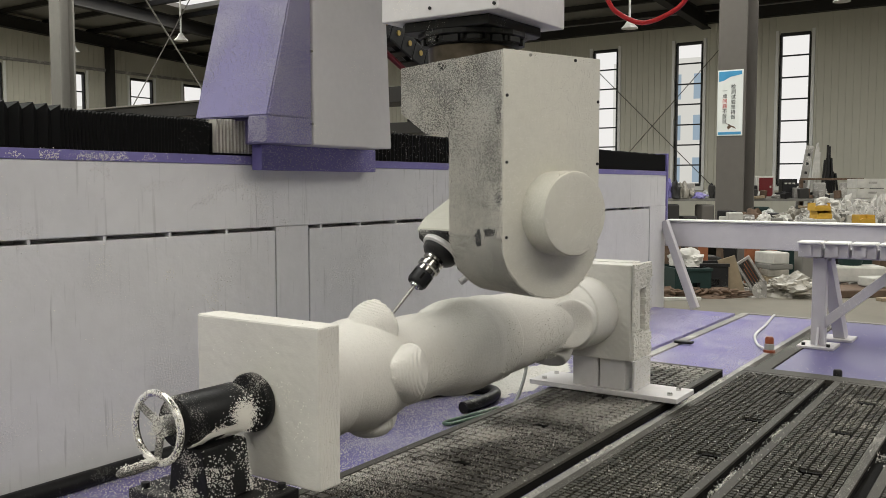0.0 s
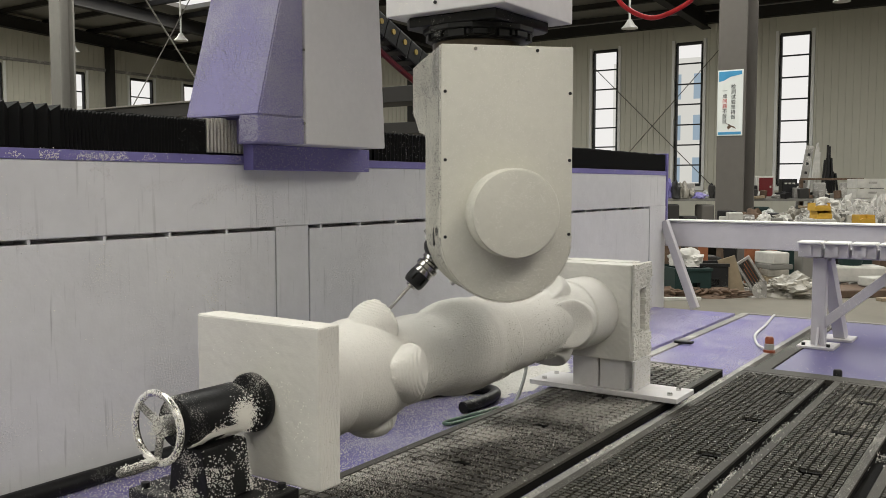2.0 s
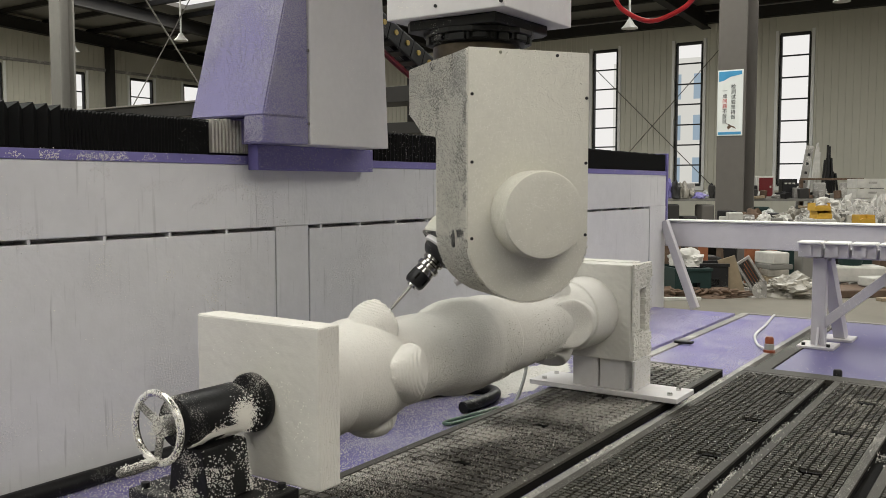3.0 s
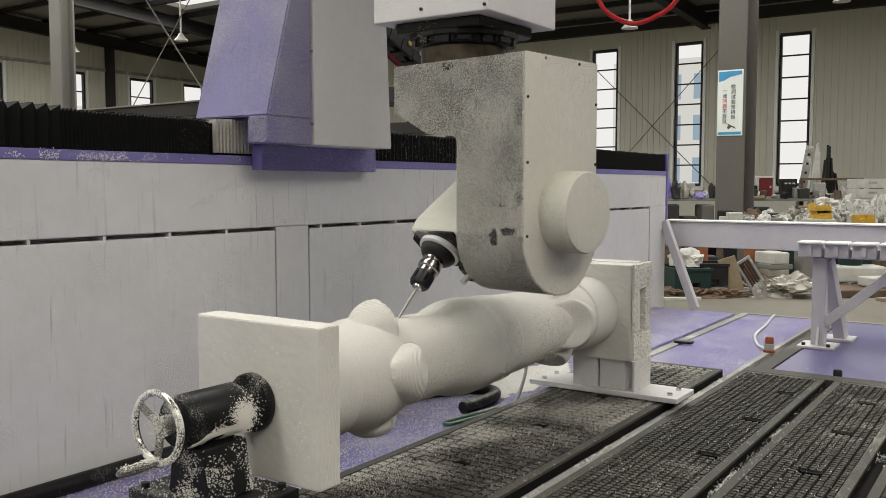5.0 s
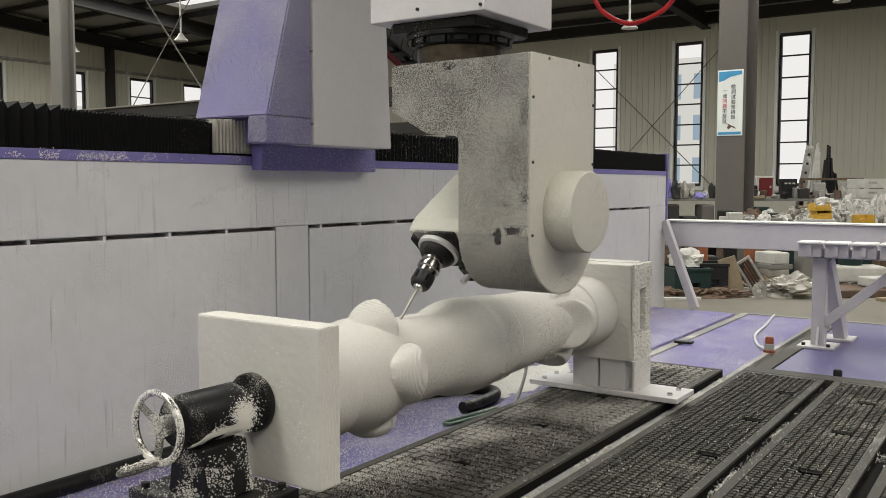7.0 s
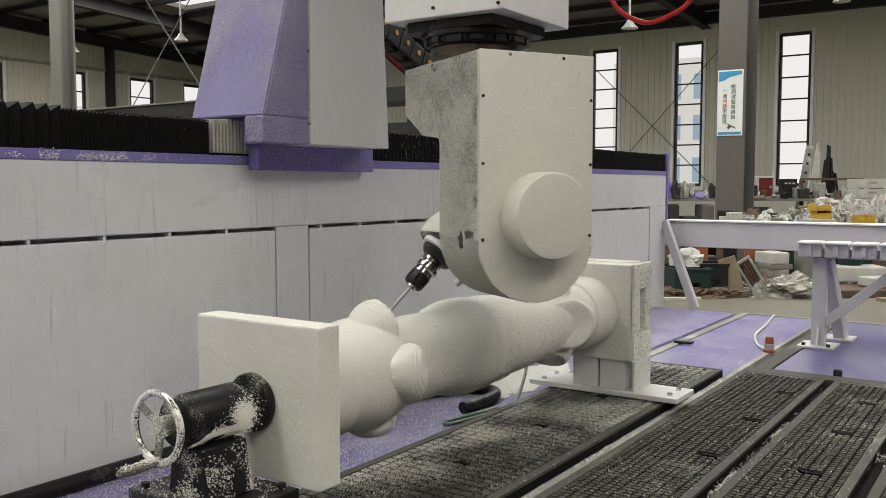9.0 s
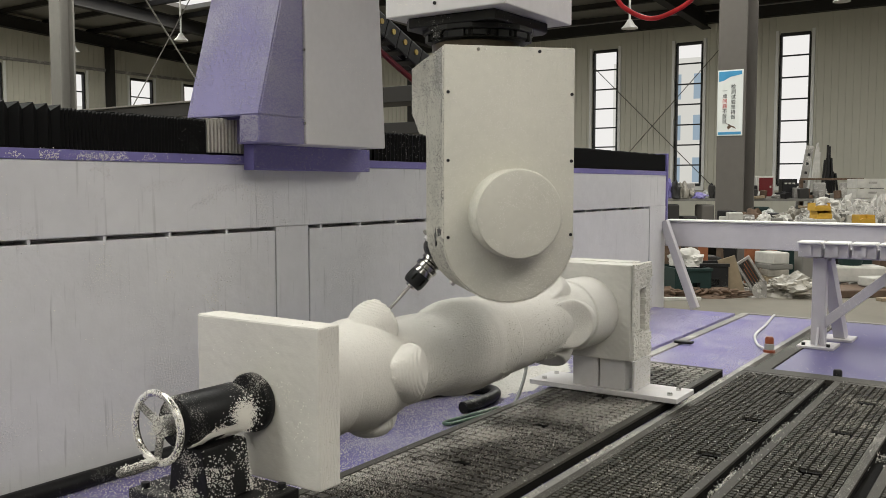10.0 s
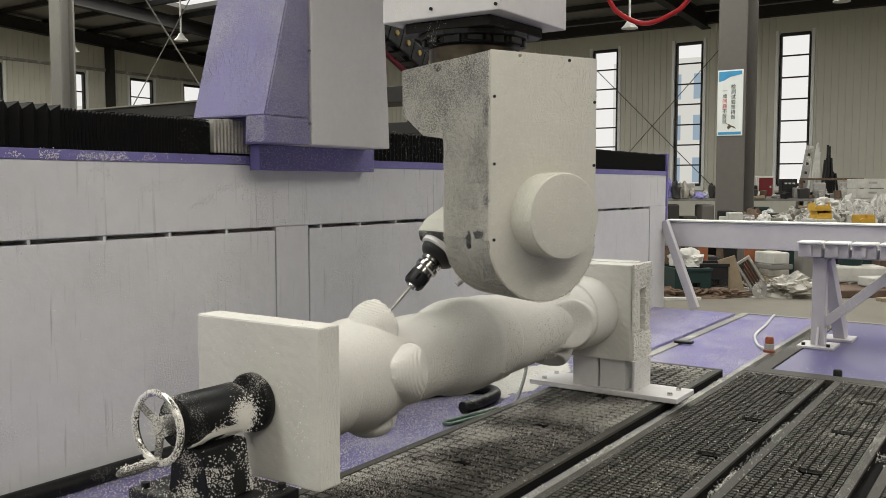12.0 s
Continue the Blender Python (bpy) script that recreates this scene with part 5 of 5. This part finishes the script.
for i in range(30):
    s, d = random.uniform(5.7, 8.4), random.uniform(16.6, 17.1)
    slab("shop_part", "small machine part on the far bench", "part", d, s, FT, random.uniform(0.06, 0.2), 0.12, random.uniform(0.05, 0.2), random.choice((RUST, DARK_STEEL, PLASTER, RAIL, BLACK_PLAIN, WOOD)), random.uniform(-40, 40), random.uniform(-10, 10))
slab("shelf_board", "brown board on the low table", "board", 12.9, 5.42, FLOOR + 0.72, 0.36, 0.25, 0.03, WOOD, 0)
slab("shelf_block", "dark block under a brown board", "block", 12.9, 5.42, FLOOR + 0.49, 0.30, 0.2, 0.228, BLACK_PLAIN, 0)
lump("plastic_film", "crumpled clear film over gear on the low table", "plastic film", 12.4, 4.95, FLOOR + 0.49, 0.42, 0.3, 0.22, FILM, 21.0, 0.8, 5)
lump("basket", "white plastic bag in a small basket", "basket", 12.4, 4.52, FLOOR + 0.49, 0.14, 0.14, 0.2, PLASTER, 25.0, 0.4, 3)

# ---- low drift of foam dust on the bed beside the hose ----
def drift(x0, x1, y0, y1, high, step=0.008):
    bm, grid = B(), {}
    nx, ny = int((x1 - x0) / step), int((y1 - y0) / step)
    for i in range(nx + 1):
        for j in range(ny + 1):
            x, y = x0 + i * step, y0 + j * step
            u, v = 2 * i / nx - 1, 2 * j / ny - 1
            edge = 1 - (abs(u) ** 2.5 + abs(v) ** 2.5) + 0.7 * noise.noise(Vector((x * 12, y * 12, 3.0))) + 0.4 * noise.noise(Vector((x * 60, y * 60, 8.0)))
            if edge > 0.0:
                grid[i, j] = bm.verts.new((x, y, 0.001 + high * min(1.0, edge) + 0.0015 * noise.noise(Vector((x * 120, y * 120, 1.0)))))
    for i, j in list(grid):
        q = [grid.get(k) for k in ((i, j), (i + 1, j), (i + 1, j + 1), (i, j + 1))]
        if None not in q:
            bm.faces.new(q)
    return bm


tagged(part("foam_dust", drift(2.42, 3.10, 1.415, 1.66, 0.005), FOAM_CUT), "white drift of foam dust on the purple bed", "foam dust", kind="stuff")

# ---- foam crumbs ----
# Foam crumbs tinted lilac, close to the upright's purple.
LILAC_CRUMB = mat("lilac_tinted_crumb", (0.42, 0.405, 0.50), 0.7, vary=0.08, bump=0.0, spec=0.3)
CREAM_CRUMB = mat("cream_foam_crumb", (0.66, 0.645, 0.585), 0.9, vary=0.05, bump=0.0, spec=0.1)
GREY_CRUMB = mat("greyed_foam_crumb", (0.60, 0.585, 0.53), 0.9, vary=0.12, bump=0.0, spec=0.1)
WALL_CRUMB = mat("crumb_on_white_paint", (0.62, 0.615, 0.62), 0.6, vary=0.06, bump=0.0, spec=0.3)
RNG = np.random.default_rng(12)


def patches(p, scale, seed):
    """Soft noise at many points, about -1 to 1."""
    return np.array([noise.noise(Vector((q[0] * scale, q[1] * scale, q[2] * scale + seed))) for q in p])


def spread(n, low, high):
    return RNG.uniform(low, high, (n, 3))


def crumbs(name, label, p, r0, r1, material=CRUMB, parent=None):
    """Loose eight-sided crumbs of uneven size and turn, one mesh."""
    n = len(p)
    q = RNG.normal(size=(n, 4))
    q /= np.linalg.norm(q, axis=1)[:, None]
    w, x, y, z = q.T
    rot = np.stack((1 - 2 * (y * y + z * z), 2 * (x * y - z * w), 2 * (x * z + y * w), 2 * (x * y + z * w), 1 - 2 * (x * x + z * z), 2 * (y * z - x * w),
                    2 * (x * z - y * w), 2 * (y * z + x * w), 1 - 2 * (x * x + y * y)), axis=1).reshape(n, 3, 3)
    star = np.array(((1, 0, 0), (-1, 0, 0), (0, 1, 0), (0, -1, 0), (0, 0, 1), (0, 0, -1)), float)
    size = RNG.uniform(r0, r1, n)[:, None, None] * RNG.uniform(0.7, 1.3, (n, 6, 1)) * np.where(np.arange(6) < 2, RNG.uniform(1.0, 1.9, (n, 1)), 1.0)[:, :, None]
    co = np.asarray(p)[:, None, :] + np.einsum("nij,kj->nki", rot, star) * size
    tri = np.array(((0, 2, 4), (2, 1, 4), (1, 3, 4), (3, 0, 4), (2, 0, 5), (1, 2, 5), (3, 1, 5), (0, 3, 5)))
    faces = (tri[None] + 6 * np.arange(n)[:, None, None]).reshape(-1, 3)
    me = bpy.data.meshes.new(name)
    me.from_pydata(co.reshape(-1, 3).tolist(), [], faces.tolist())
    me.materials.append(material)
    ob = new(name, me)
    if parent:
        ob.parent = parent
        ob["kind"] = "stuff"
        ob["label"] = label
        return ob
    return tagged(ob, label, "foam crumbs", kind="stuff")


# over the bed and the boards
p = spread(60000, (0.9, 0.30, 0), (4.6, 1.83, 0))
thick = 0.55 + 0.9 * patches(p, 2.6, 4.0)
thick *= np.exp(-np.clip(np.abs(p[:, 0] - 1.9) - 0.9, 0, 9) * 0.75)
p = p[RNG.random(len(p)) < thick]
x, y = p[:, 0], p[:, 1]
slot = ((y > 1.34) & (y < 1.372)) | ((y > 0.895) & (y < 0.917)) | ((y > 0.589) & (y < 0.62))
first, others = (y > 0.945) & (y < 1.335) & (x < 3.2), (y < 0.912) & (x < 3.33)
p[:, 2] = np.where(slot, -0.012, np.where(first, 0.031, np.where(others, 0.009, 0.001)))
pad_gap = first & ((np.abs(((3.176 - x) % WIDE_PITCH) - 0.0155) > 0.0125) | (np.abs(((y - 0.969) % 0.0311) - 0.01555) > 0.0125))
p = p[~((y < 0.912) & ~slot & (RNG.random(len(p)) < 0.85)) & ~(first & (RNG.random(len(p)) < 0.88)) & ~pad_gap]
crumbs("foam_crumbs", "white foam crumbs scattered over bed and vacuum boards", p, 0.0006, 0.0017)
# thick on the purple plate beside the column
p = spread(26000, (1.05, 1.375, 0.001), (4.7, 1.80, 0.001))
p = p[RNG.random(len(p)) < (0.75 + 0.8 * patches(p, 3.0, 1.0)) * np.exp(-np.clip(p[:, 0] - 2.3, 0, 9) * 0.5)]
crumbs("foam_crumbs", "white foam crumbs lying thick on the purple plate", p, 0.0008, 0.0019)
# heaped along the slots
runs = []
for y, w, n in ((0.604, 0.012, 2200), (0.907, 0.012, 1400), (1.352, 0.012, 900), (0.318, 0.02, 1200), (0.929, 0.007, 900)):
    q = np.stack((RNG.uniform(1.4, 3.3, n), RNG.normal(y, w * 0.5, n), RNG.uniform(-0.0125, -0.0065, n) + (0.016 if y == 0.929 else 0)), axis=1)
    runs.append(q[patches(q, 5.0, y) > -0.1])
crumbs("foam_crumbs", "white foam crumbs heaped along the slots", np.concatenate(runs), 0.0008, 0.002)
# stuck to the machine side: small heaps, and long sprays that run down
runs = []
for x, z, w, h, n in ((1.588, 0.675, 0.022, 0.022, 110), (1.70, 0.692, 0.035, 0.006, 60), (1.263, 0.517, 0.014, 0.018, 60), (1.604, 0.401, 0.022, 0.02, 80), (1.305, 0.117, 0.03, 0.018, 170), (1.457, 0.474, 0.01, 0.012, 35)):
    runs.append(np.stack((RNG.normal(x, w, n), np.full(n, 1.8383), RNG.normal(z, h, n)), axis=1))
q = spread(900, (0.3, 1.8383, 0.05), (1.83, 1.8383, 0.74))
runs.append(q[RNG.random(len(q)) < 0.4])
n = 900
q = np.stack((RNG.normal(1.22, 0.13, n), np.full(n, 1.8345), RNG.normal(0.768, 0.006, n)), axis=1)
runs.append(q[patches(q, 18.0, 3.0) > 0.0])
crumbs("foam_crumbs", "white foam crumbs stuck to the machine side", np.concatenate(runs), 0.0006, 0.0016)
# crusts on the top band
for x0, z0, lean in ((1.58, 0.66, 0.35), (1.66, 0.695, 0.1), (1.43, 0.70, 0.2)):
    n = 320
    u = RNG.normal(0, 1, n)
    q = np.stack((x0 + 0.03 * u, np.full(n, 1.8384), z0 + 0.03 * lean * u + RNG.normal(0, 0.006, n)), axis=1)
    crumbs("foam_crumbs", "white foam crust on the machine's top band", q, 0.0007, 0.0018, WALL_CRUMB)
# sprays of grit that have dried on the second panel
q = spread(30000, (1.99, 1.8405, 0.24), (2.95, 1.8405, 0.566))
band = np.array([noise.noise(Vector((v[0] * 11, v[2] * 1.6, 2.0))) for v in q]) + 0.35 * (q[:, 0] - 2.35)
q = q[RNG.random(len(q)) < np.clip(0.10 + 1.2 * band, 0.03, 0.75)]
q3 = spread(9000, (2.2, 1.8385, 0.585), (2.95, 1.8385, 0.75))
q3 = q3[RNG.random(len(q3)) < np.clip(0.2 + 0.8 * patches(q3, 5.0, 2.0), 0.02, 0.6)]
crumbs("foam_crumbs", "pale grit dried in sprays on the machine side", np.concatenate((q, q3)), 0.0008, 0.0016, WALL_CRUMB)
# on the bellows
q = spread(420, (2.32, 1.8405, 0.79), (2.9, 1.8405, 0.884))
q2 = spread(60, (1.5, 1.8405, 0.79), (1.60, 1.8405, 0.88))
crumbs("foam_crumbs", "white foam crumbs caught in the bellows folds", np.concatenate((q, q2)), 0.0003, 0.0008)
# on the foam block and along the column
runs = []
for y, z, w, h, n in ((1.107, 0.306, 0.022, 0.006, 40), (1.127, 0.329, 0.012, 0.008, 24), (1.085, 0.255, 0.02, 0.02, 40), (1.2, 0.38, 0.08, 0.05, 36)):
    runs.append(np.stack((np.full(n, 1.144), RNG.normal(y, w, n), RNG.normal(z, h, n)), axis=1))
n = 1500
a, x = RNG.normal(-0.35, 0.55, n), RNG.uniform(1.56, 2.25, n)
r = 0.0998 + 0.017 * np.clip((x - 1.70) / 0.13, 0, 1) - 0.010 * np.clip((x - 1.96) / 0.02, 0, 1)
runs.append(np.stack((x, AY - r * np.cos(a), AZ + r * np.sin(a)), axis=1))
q = spread(1600, (1.147, 1.0465, 0.155), (1.20, 1.0472, 0.447))
runs.append(q)
q = spread(1500, (2.592, 1.038, 0.15), (2.735, 1.046, 0.45))
runs.append(q[~((q[:, 0] > 2.62) & (q[:, 0] < 2.685) & (q[:, 2] > 0.236) & (q[:, 2] < 0.374))])
q = spread(500, (2.602, 1.0425, 0.052), (2.736, 1.0425, 0.146))
runs.append(q)
crumbs("foam_crumbs", "white foam crumbs clinging to the foam column", np.concatenate(runs), 0.0006, 0.0016, CREAM_CRUMB)
# crust on the tailstock
runs = []
n = 5200
a, x = RNG.normal(-0.72, 0.2, n), RNG.uniform(0.972, 1.11, n)
q = np.stack((x, AY - 0.047 * np.cos(a), AZ + 0.047 * np.sin(a)), axis=1)
runs.append(q[np.array([noise.noise(Vector((u * 22, v * 2.2, 1.0))) for u, v in zip(x, a)]) > -0.05])
n = 2600
a, r = RNG.uniform(0, 6.28, n), np.abs(RNG.normal(0, 0.017, n))
runs.append(np.stack((1.075 + r * np.cos(a), AY - 0.046 - RNG.uniform(0, 0.003, n), AZ - 0.004 + r * np.sin(a)), axis=1))
n = 2600
z = 0.157 + np.abs(RNG.normal(0, 0.045, n))
k = np.clip((z - 0.155) / 0.095, 0, 1)
q = np.stack((np.full(n, 0.9845), 1.15 + 0.015 * k + RNG.uniform(0, 0.105, n) * (1 - 0.27 * k), z), axis=1)
runs.append(q[(z < 0.25) & (RNG.random(n) < 0.3 + 1.1 * patches(q, 22.0, 5.0))])
q = np.stack((RNG.uniform(0.985, 1.085, n), 1.1495 + 0.015 * k, z), axis=1)
runs.append(q[(z < 0.25) & (RNG.random(n) < 0.3 + 1.1 * patches(q, 22.0, 9.0))])
q = spread(3000, (0.97, 1.10, 0.1565), (1.135, 1.34, 0.1565))
runs.append(q[RNG.random(len(q)) < 0.15 + 1.0 * patches(q, 22.0, 0.0)])
# the wheel's lower half, hub and handle
n = 900
a, b = RNG.uniform(2.2, 6.6, n), RNG.uniform(0, 6.28, n)
runs.append(np.stack((0.925 - 0.006 * np.abs(np.cos(b)), AY + (0.0585 + 0.006 * np.sin(b)) * np.cos(a), AZ + (0.0585 + 0.006 * np.sin(b)) * np.sin(a)), axis=1))
n = 420
runs.append(np.stack((0.925 - RNG.uniform(0, 0.072, n), AY + RNG.normal(0, 0.0045, n), AZ - 0.0515 + RNG.uniform(-0.003, 0.0025, n)), axis=1))
n = 500
runs.append(np.stack((RNG.uniform(0.922, 0.928, n), AY + RNG.normal(0, 0.012, n), AZ + RNG.normal(0, 0.012, n)), axis=1))
crumbs("foam_crumbs", "white foam crumbs crusted on the tailstock", np.concatenate(runs), 0.0006, 0.0014)


# grit on the milling head, in the head's own space
def inside_u(x, z, margin=0.0):
    c, r = (EX0 + EX1) / 2, (EX1 - EX0) / 2 - margin
    return (z > -0.49) & (np.abs(x - c) < r) | ((x - c) ** 2 + ((z + 0.49) / 0.98) ** 2 < r * r)


runs = []
q = spread(30000, (EX0 - 0.0005, -0.284, -0.49), (EX0 - 0.0005, -0.097, -0.102))
bare = np.zeros(len(q), bool)
for y, z, w, h in ((-0.205, -0.495, 0.014, 0.022), (-0.245, -0.480, 0.03, 0.012), (-0.278, -0.410, 0.013, 0.018), (-0.278, -0.36, 0.006, 0.02), (-0.26, -0.125, 0.05, 0.04), (-0.272, -0.2, 0.014, 0.06), (0.03, -0.17, 0.006, 0.03)):
    bare |= ((q[:, 1] - y) / w) ** 2 + ((q[:, 2] - z) / h) ** 2 < 1 + 0.8 * patches(q, 60.0, 7.0)
dense = 0.36 + 0.40 * patches(q, 9.0, 3.0) - 0.32 * np.clip((q[:, 2] + 0.25) / 0.1, 0, 1) * np.clip((-0.12 - q[:, 1]) / 0.1, 0, 1)
dense += 0.25 * np.clip((-0.33 - q[:, 2]) / 0.15, 0, 1)
runs.append(q[(RNG.random(len(q)) < dense) & (~bare | (RNG.random(len(q)) < 0.12))])
q = spread(16500, (EX0 - 0.0008, -0.097, -0.285), (EX0 - 0.0008, 0.10, -0.101))
low = np.interp(q[:, 1], (-0.112, -0.09, -0.006, 0.10), (-0.285, -0.271, -0.262, -0.207))
runs.append(q[(q[:, 2] > low) & (RNG.random(len(q)) < 0.36 + 0.4 * patches(q, 9.0, 3.0))])
n = 17000
a = RNG.uniform(0, np.pi, n)
c, r = (EX0 + EX1) / 2, (EX1 - EX0) / 2
q = np.stack((c - r * np.cos(a), RNG.uniform(EYF, -0.097, n), -0.49 - r * 0.98 * np.sin(a)), axis=1)
runs.append(q[RNG.random(n) < 0.55 + 0.4 * patches(q, 9.0, 3.0)])
crumbs("grit", "grey-white foam grit caked over black paint", np.concatenate(runs), 0.0005, 0.0013, GREY_CRUMB, head)
runs = []
q = spread(17000, (EX0, EYF - 0.0006, -0.635), (EX1, EYF - 0.0006, -0.101))
keep = inside_u(q[:, 0], q[:, 2], 0.002) & (RNG.random(len(q)) < 0.42 + 0.5 * patches(q, 8.0, 6.0) + 0.25 * (q[:, 2] < -0.5))
runs.append(q[keep])
n = 5600
a = RNG.uniform(0, 2 * np.pi, n)
runs.append(np.stack((CX + 0.002 + 0.0901 * np.cos(a), EYF - RNG.uniform(0.002, 0.066, n), -0.441 + 0.0901 * np.sin(a)), axis=1))
r = 0.084 * np.sqrt(RNG.random(2000))
a = RNG.uniform(0, 2 * np.pi, 2000)
q = np.stack((CX + 0.002 + r * np.cos(a), np.full(2000, EYF - 0.0706), -0.441 + r * np.sin(a)), axis=1)
runs.append(q[patches(q, 30.0, 2.0) > -0.1])
n = 700
a = RNG.uniform(0.15, np.pi - 0.15, n)
c, r = (EX0 + EX1) / 2, (EX1 - EX0) / 2
runs.append(np.stack((c - r * np.cos(a), EYF + RNG.uniform(-0.003, 0.004, n), -0.49 - r * 0.985 * np.sin(a)), axis=1))
z = RNG.uniform(-0.49, -0.101, 700)
runs.append(np.stack((np.full(700, EX0 - 0.0005), EYF + RNG.uniform(-0.002, 0.006, 700), z), axis=1))
crumbs("grit", "cream foam grit stuck to the cover and hub cap", np.concatenate(runs), 0.0006, 0.0015, CREAM_CRUMB, head)

# crumbs on the upright, in the gantry's own space
runs = []
q = spread(6500, (0, 1.6995, 0.815), (0, 1.6995, 1.25))
lean = gx(1.6655) + np.clip(q[:, 2] - 0.884, 0, 9) * 0.164 / 0.586
q[:, 0] = lean + (gx(1.838) - lean) * RNG.random(len(q))
runs.append(q[RNG.random(len(q)) < 0.55 + 0.5 * patches(q, 7.0, 1.0) - 0.5 * np.clip((q[:, 2] - 1.0) / 0.25, 0, 1)])
q = spread(5000, (0, 1.702, 0.886), (0, 1.98, 1.25))
q[:, 0] = gx(1.6645) + (q[:, 2] - 0.884) * 0.164 / 0.586
runs.append(q[RNG.random(len(q)) < 0.25 + 0.5 * patches(q, 6.0, 5.0) + 0.5 * np.clip((1.76 - q[:, 1]) / 0.06, 0, 1)])
q = spread(900, (gx(1.6645), 1.702, 0.815), (gx(1.6645), 1.77, 0.883))
runs.append(q)
q = spread(1500, (gx(1.738), 1.7945, 0.744), (gx(2.238), 1.7945, 0.812))
runs.append(q[RNG.random(len(q)) < np.clip(0.75 - 1.1 * (q[:, 0] - gx(1.738)), 0.12, 1)])
crumbs("grit", "lilac-tinted foam grit on the upright", np.concatenate(runs), 0.0007, 0.0017, LILAC_CRUMB, gantry)


# ---- what moves ----
HEAD_ROWS = [
    (0, 1.8244, 1.1497, 1.0807, -20.42, 44.7),
    (0.5, 1.8185, 1.1380, 1.0800, -27.46, 44.6),
    (1, 1.8096, 1.1279, 1.0804, -34.52, 43.8),
    (1.5, 1.7989, 1.1178, 1.0822, -41.72, 42.7),
    (2, 1.7926, 1.1127, 1.0844, -45.79, 42.5),
    (2.5, 1.7980, 1.1177, 1.0827, -42.19, 43.0),
    (3, 1.8101, 1.1240, 1.0802, -35.93, 44.2),
    (5, 1.8248, 1.1746, 1.0812, -7.99, 43.8),
    (5.5, 1.8215, 1.1883, 1.0837, -1.60, 43.0),
    (6, 1.8167, 1.1988, 1.0850, 3.28, 41.5),
    (6.5, 1.8171, 1.1967, 1.0841, 2.14, 41.6),
    (7, 1.8242, 1.1846, 1.0819, -3.74, 43.4),
    (9, 1.8122, 1.1323, 1.0773, -30.83, 44.8),
    (9.5, 1.8047, 1.1253, 1.0798, -37.53, 43.7),
    (10, 1.7942, 1.1153, 1.0832, -44.47, 42.6),
    (10.5, 1.7922, 1.1145, 1.0833, -45.27, 42.4),
    (11, 1.7992, 1.1195, 1.0796, -39.66, 43.8),
    (11.5, 1.8098, 1.1301, 1.0777, -32.71, 44.9),
    (12, 1.8162, 1.1409, 1.0767, -25.75, 45.5),]


def motions():
    walk(gantry, [(t, pose(x, 0, 0)) for t, x, y, z, c, a in HEAD_ROWS])
    walk(ram, [(t, pose(x, y, z)) for t, x, y, z, c, a in HEAD_ROWS])
    walk(head, [(t, pose(x, y, z, 0, 0, c)) for t, x, y, z, c, a in HEAD_ROWS])
    walk(spindle, [(t, pose(*PIV, 0, a, 0)) for t, x, y, z, c, a in HEAD_ROWS])


motions()
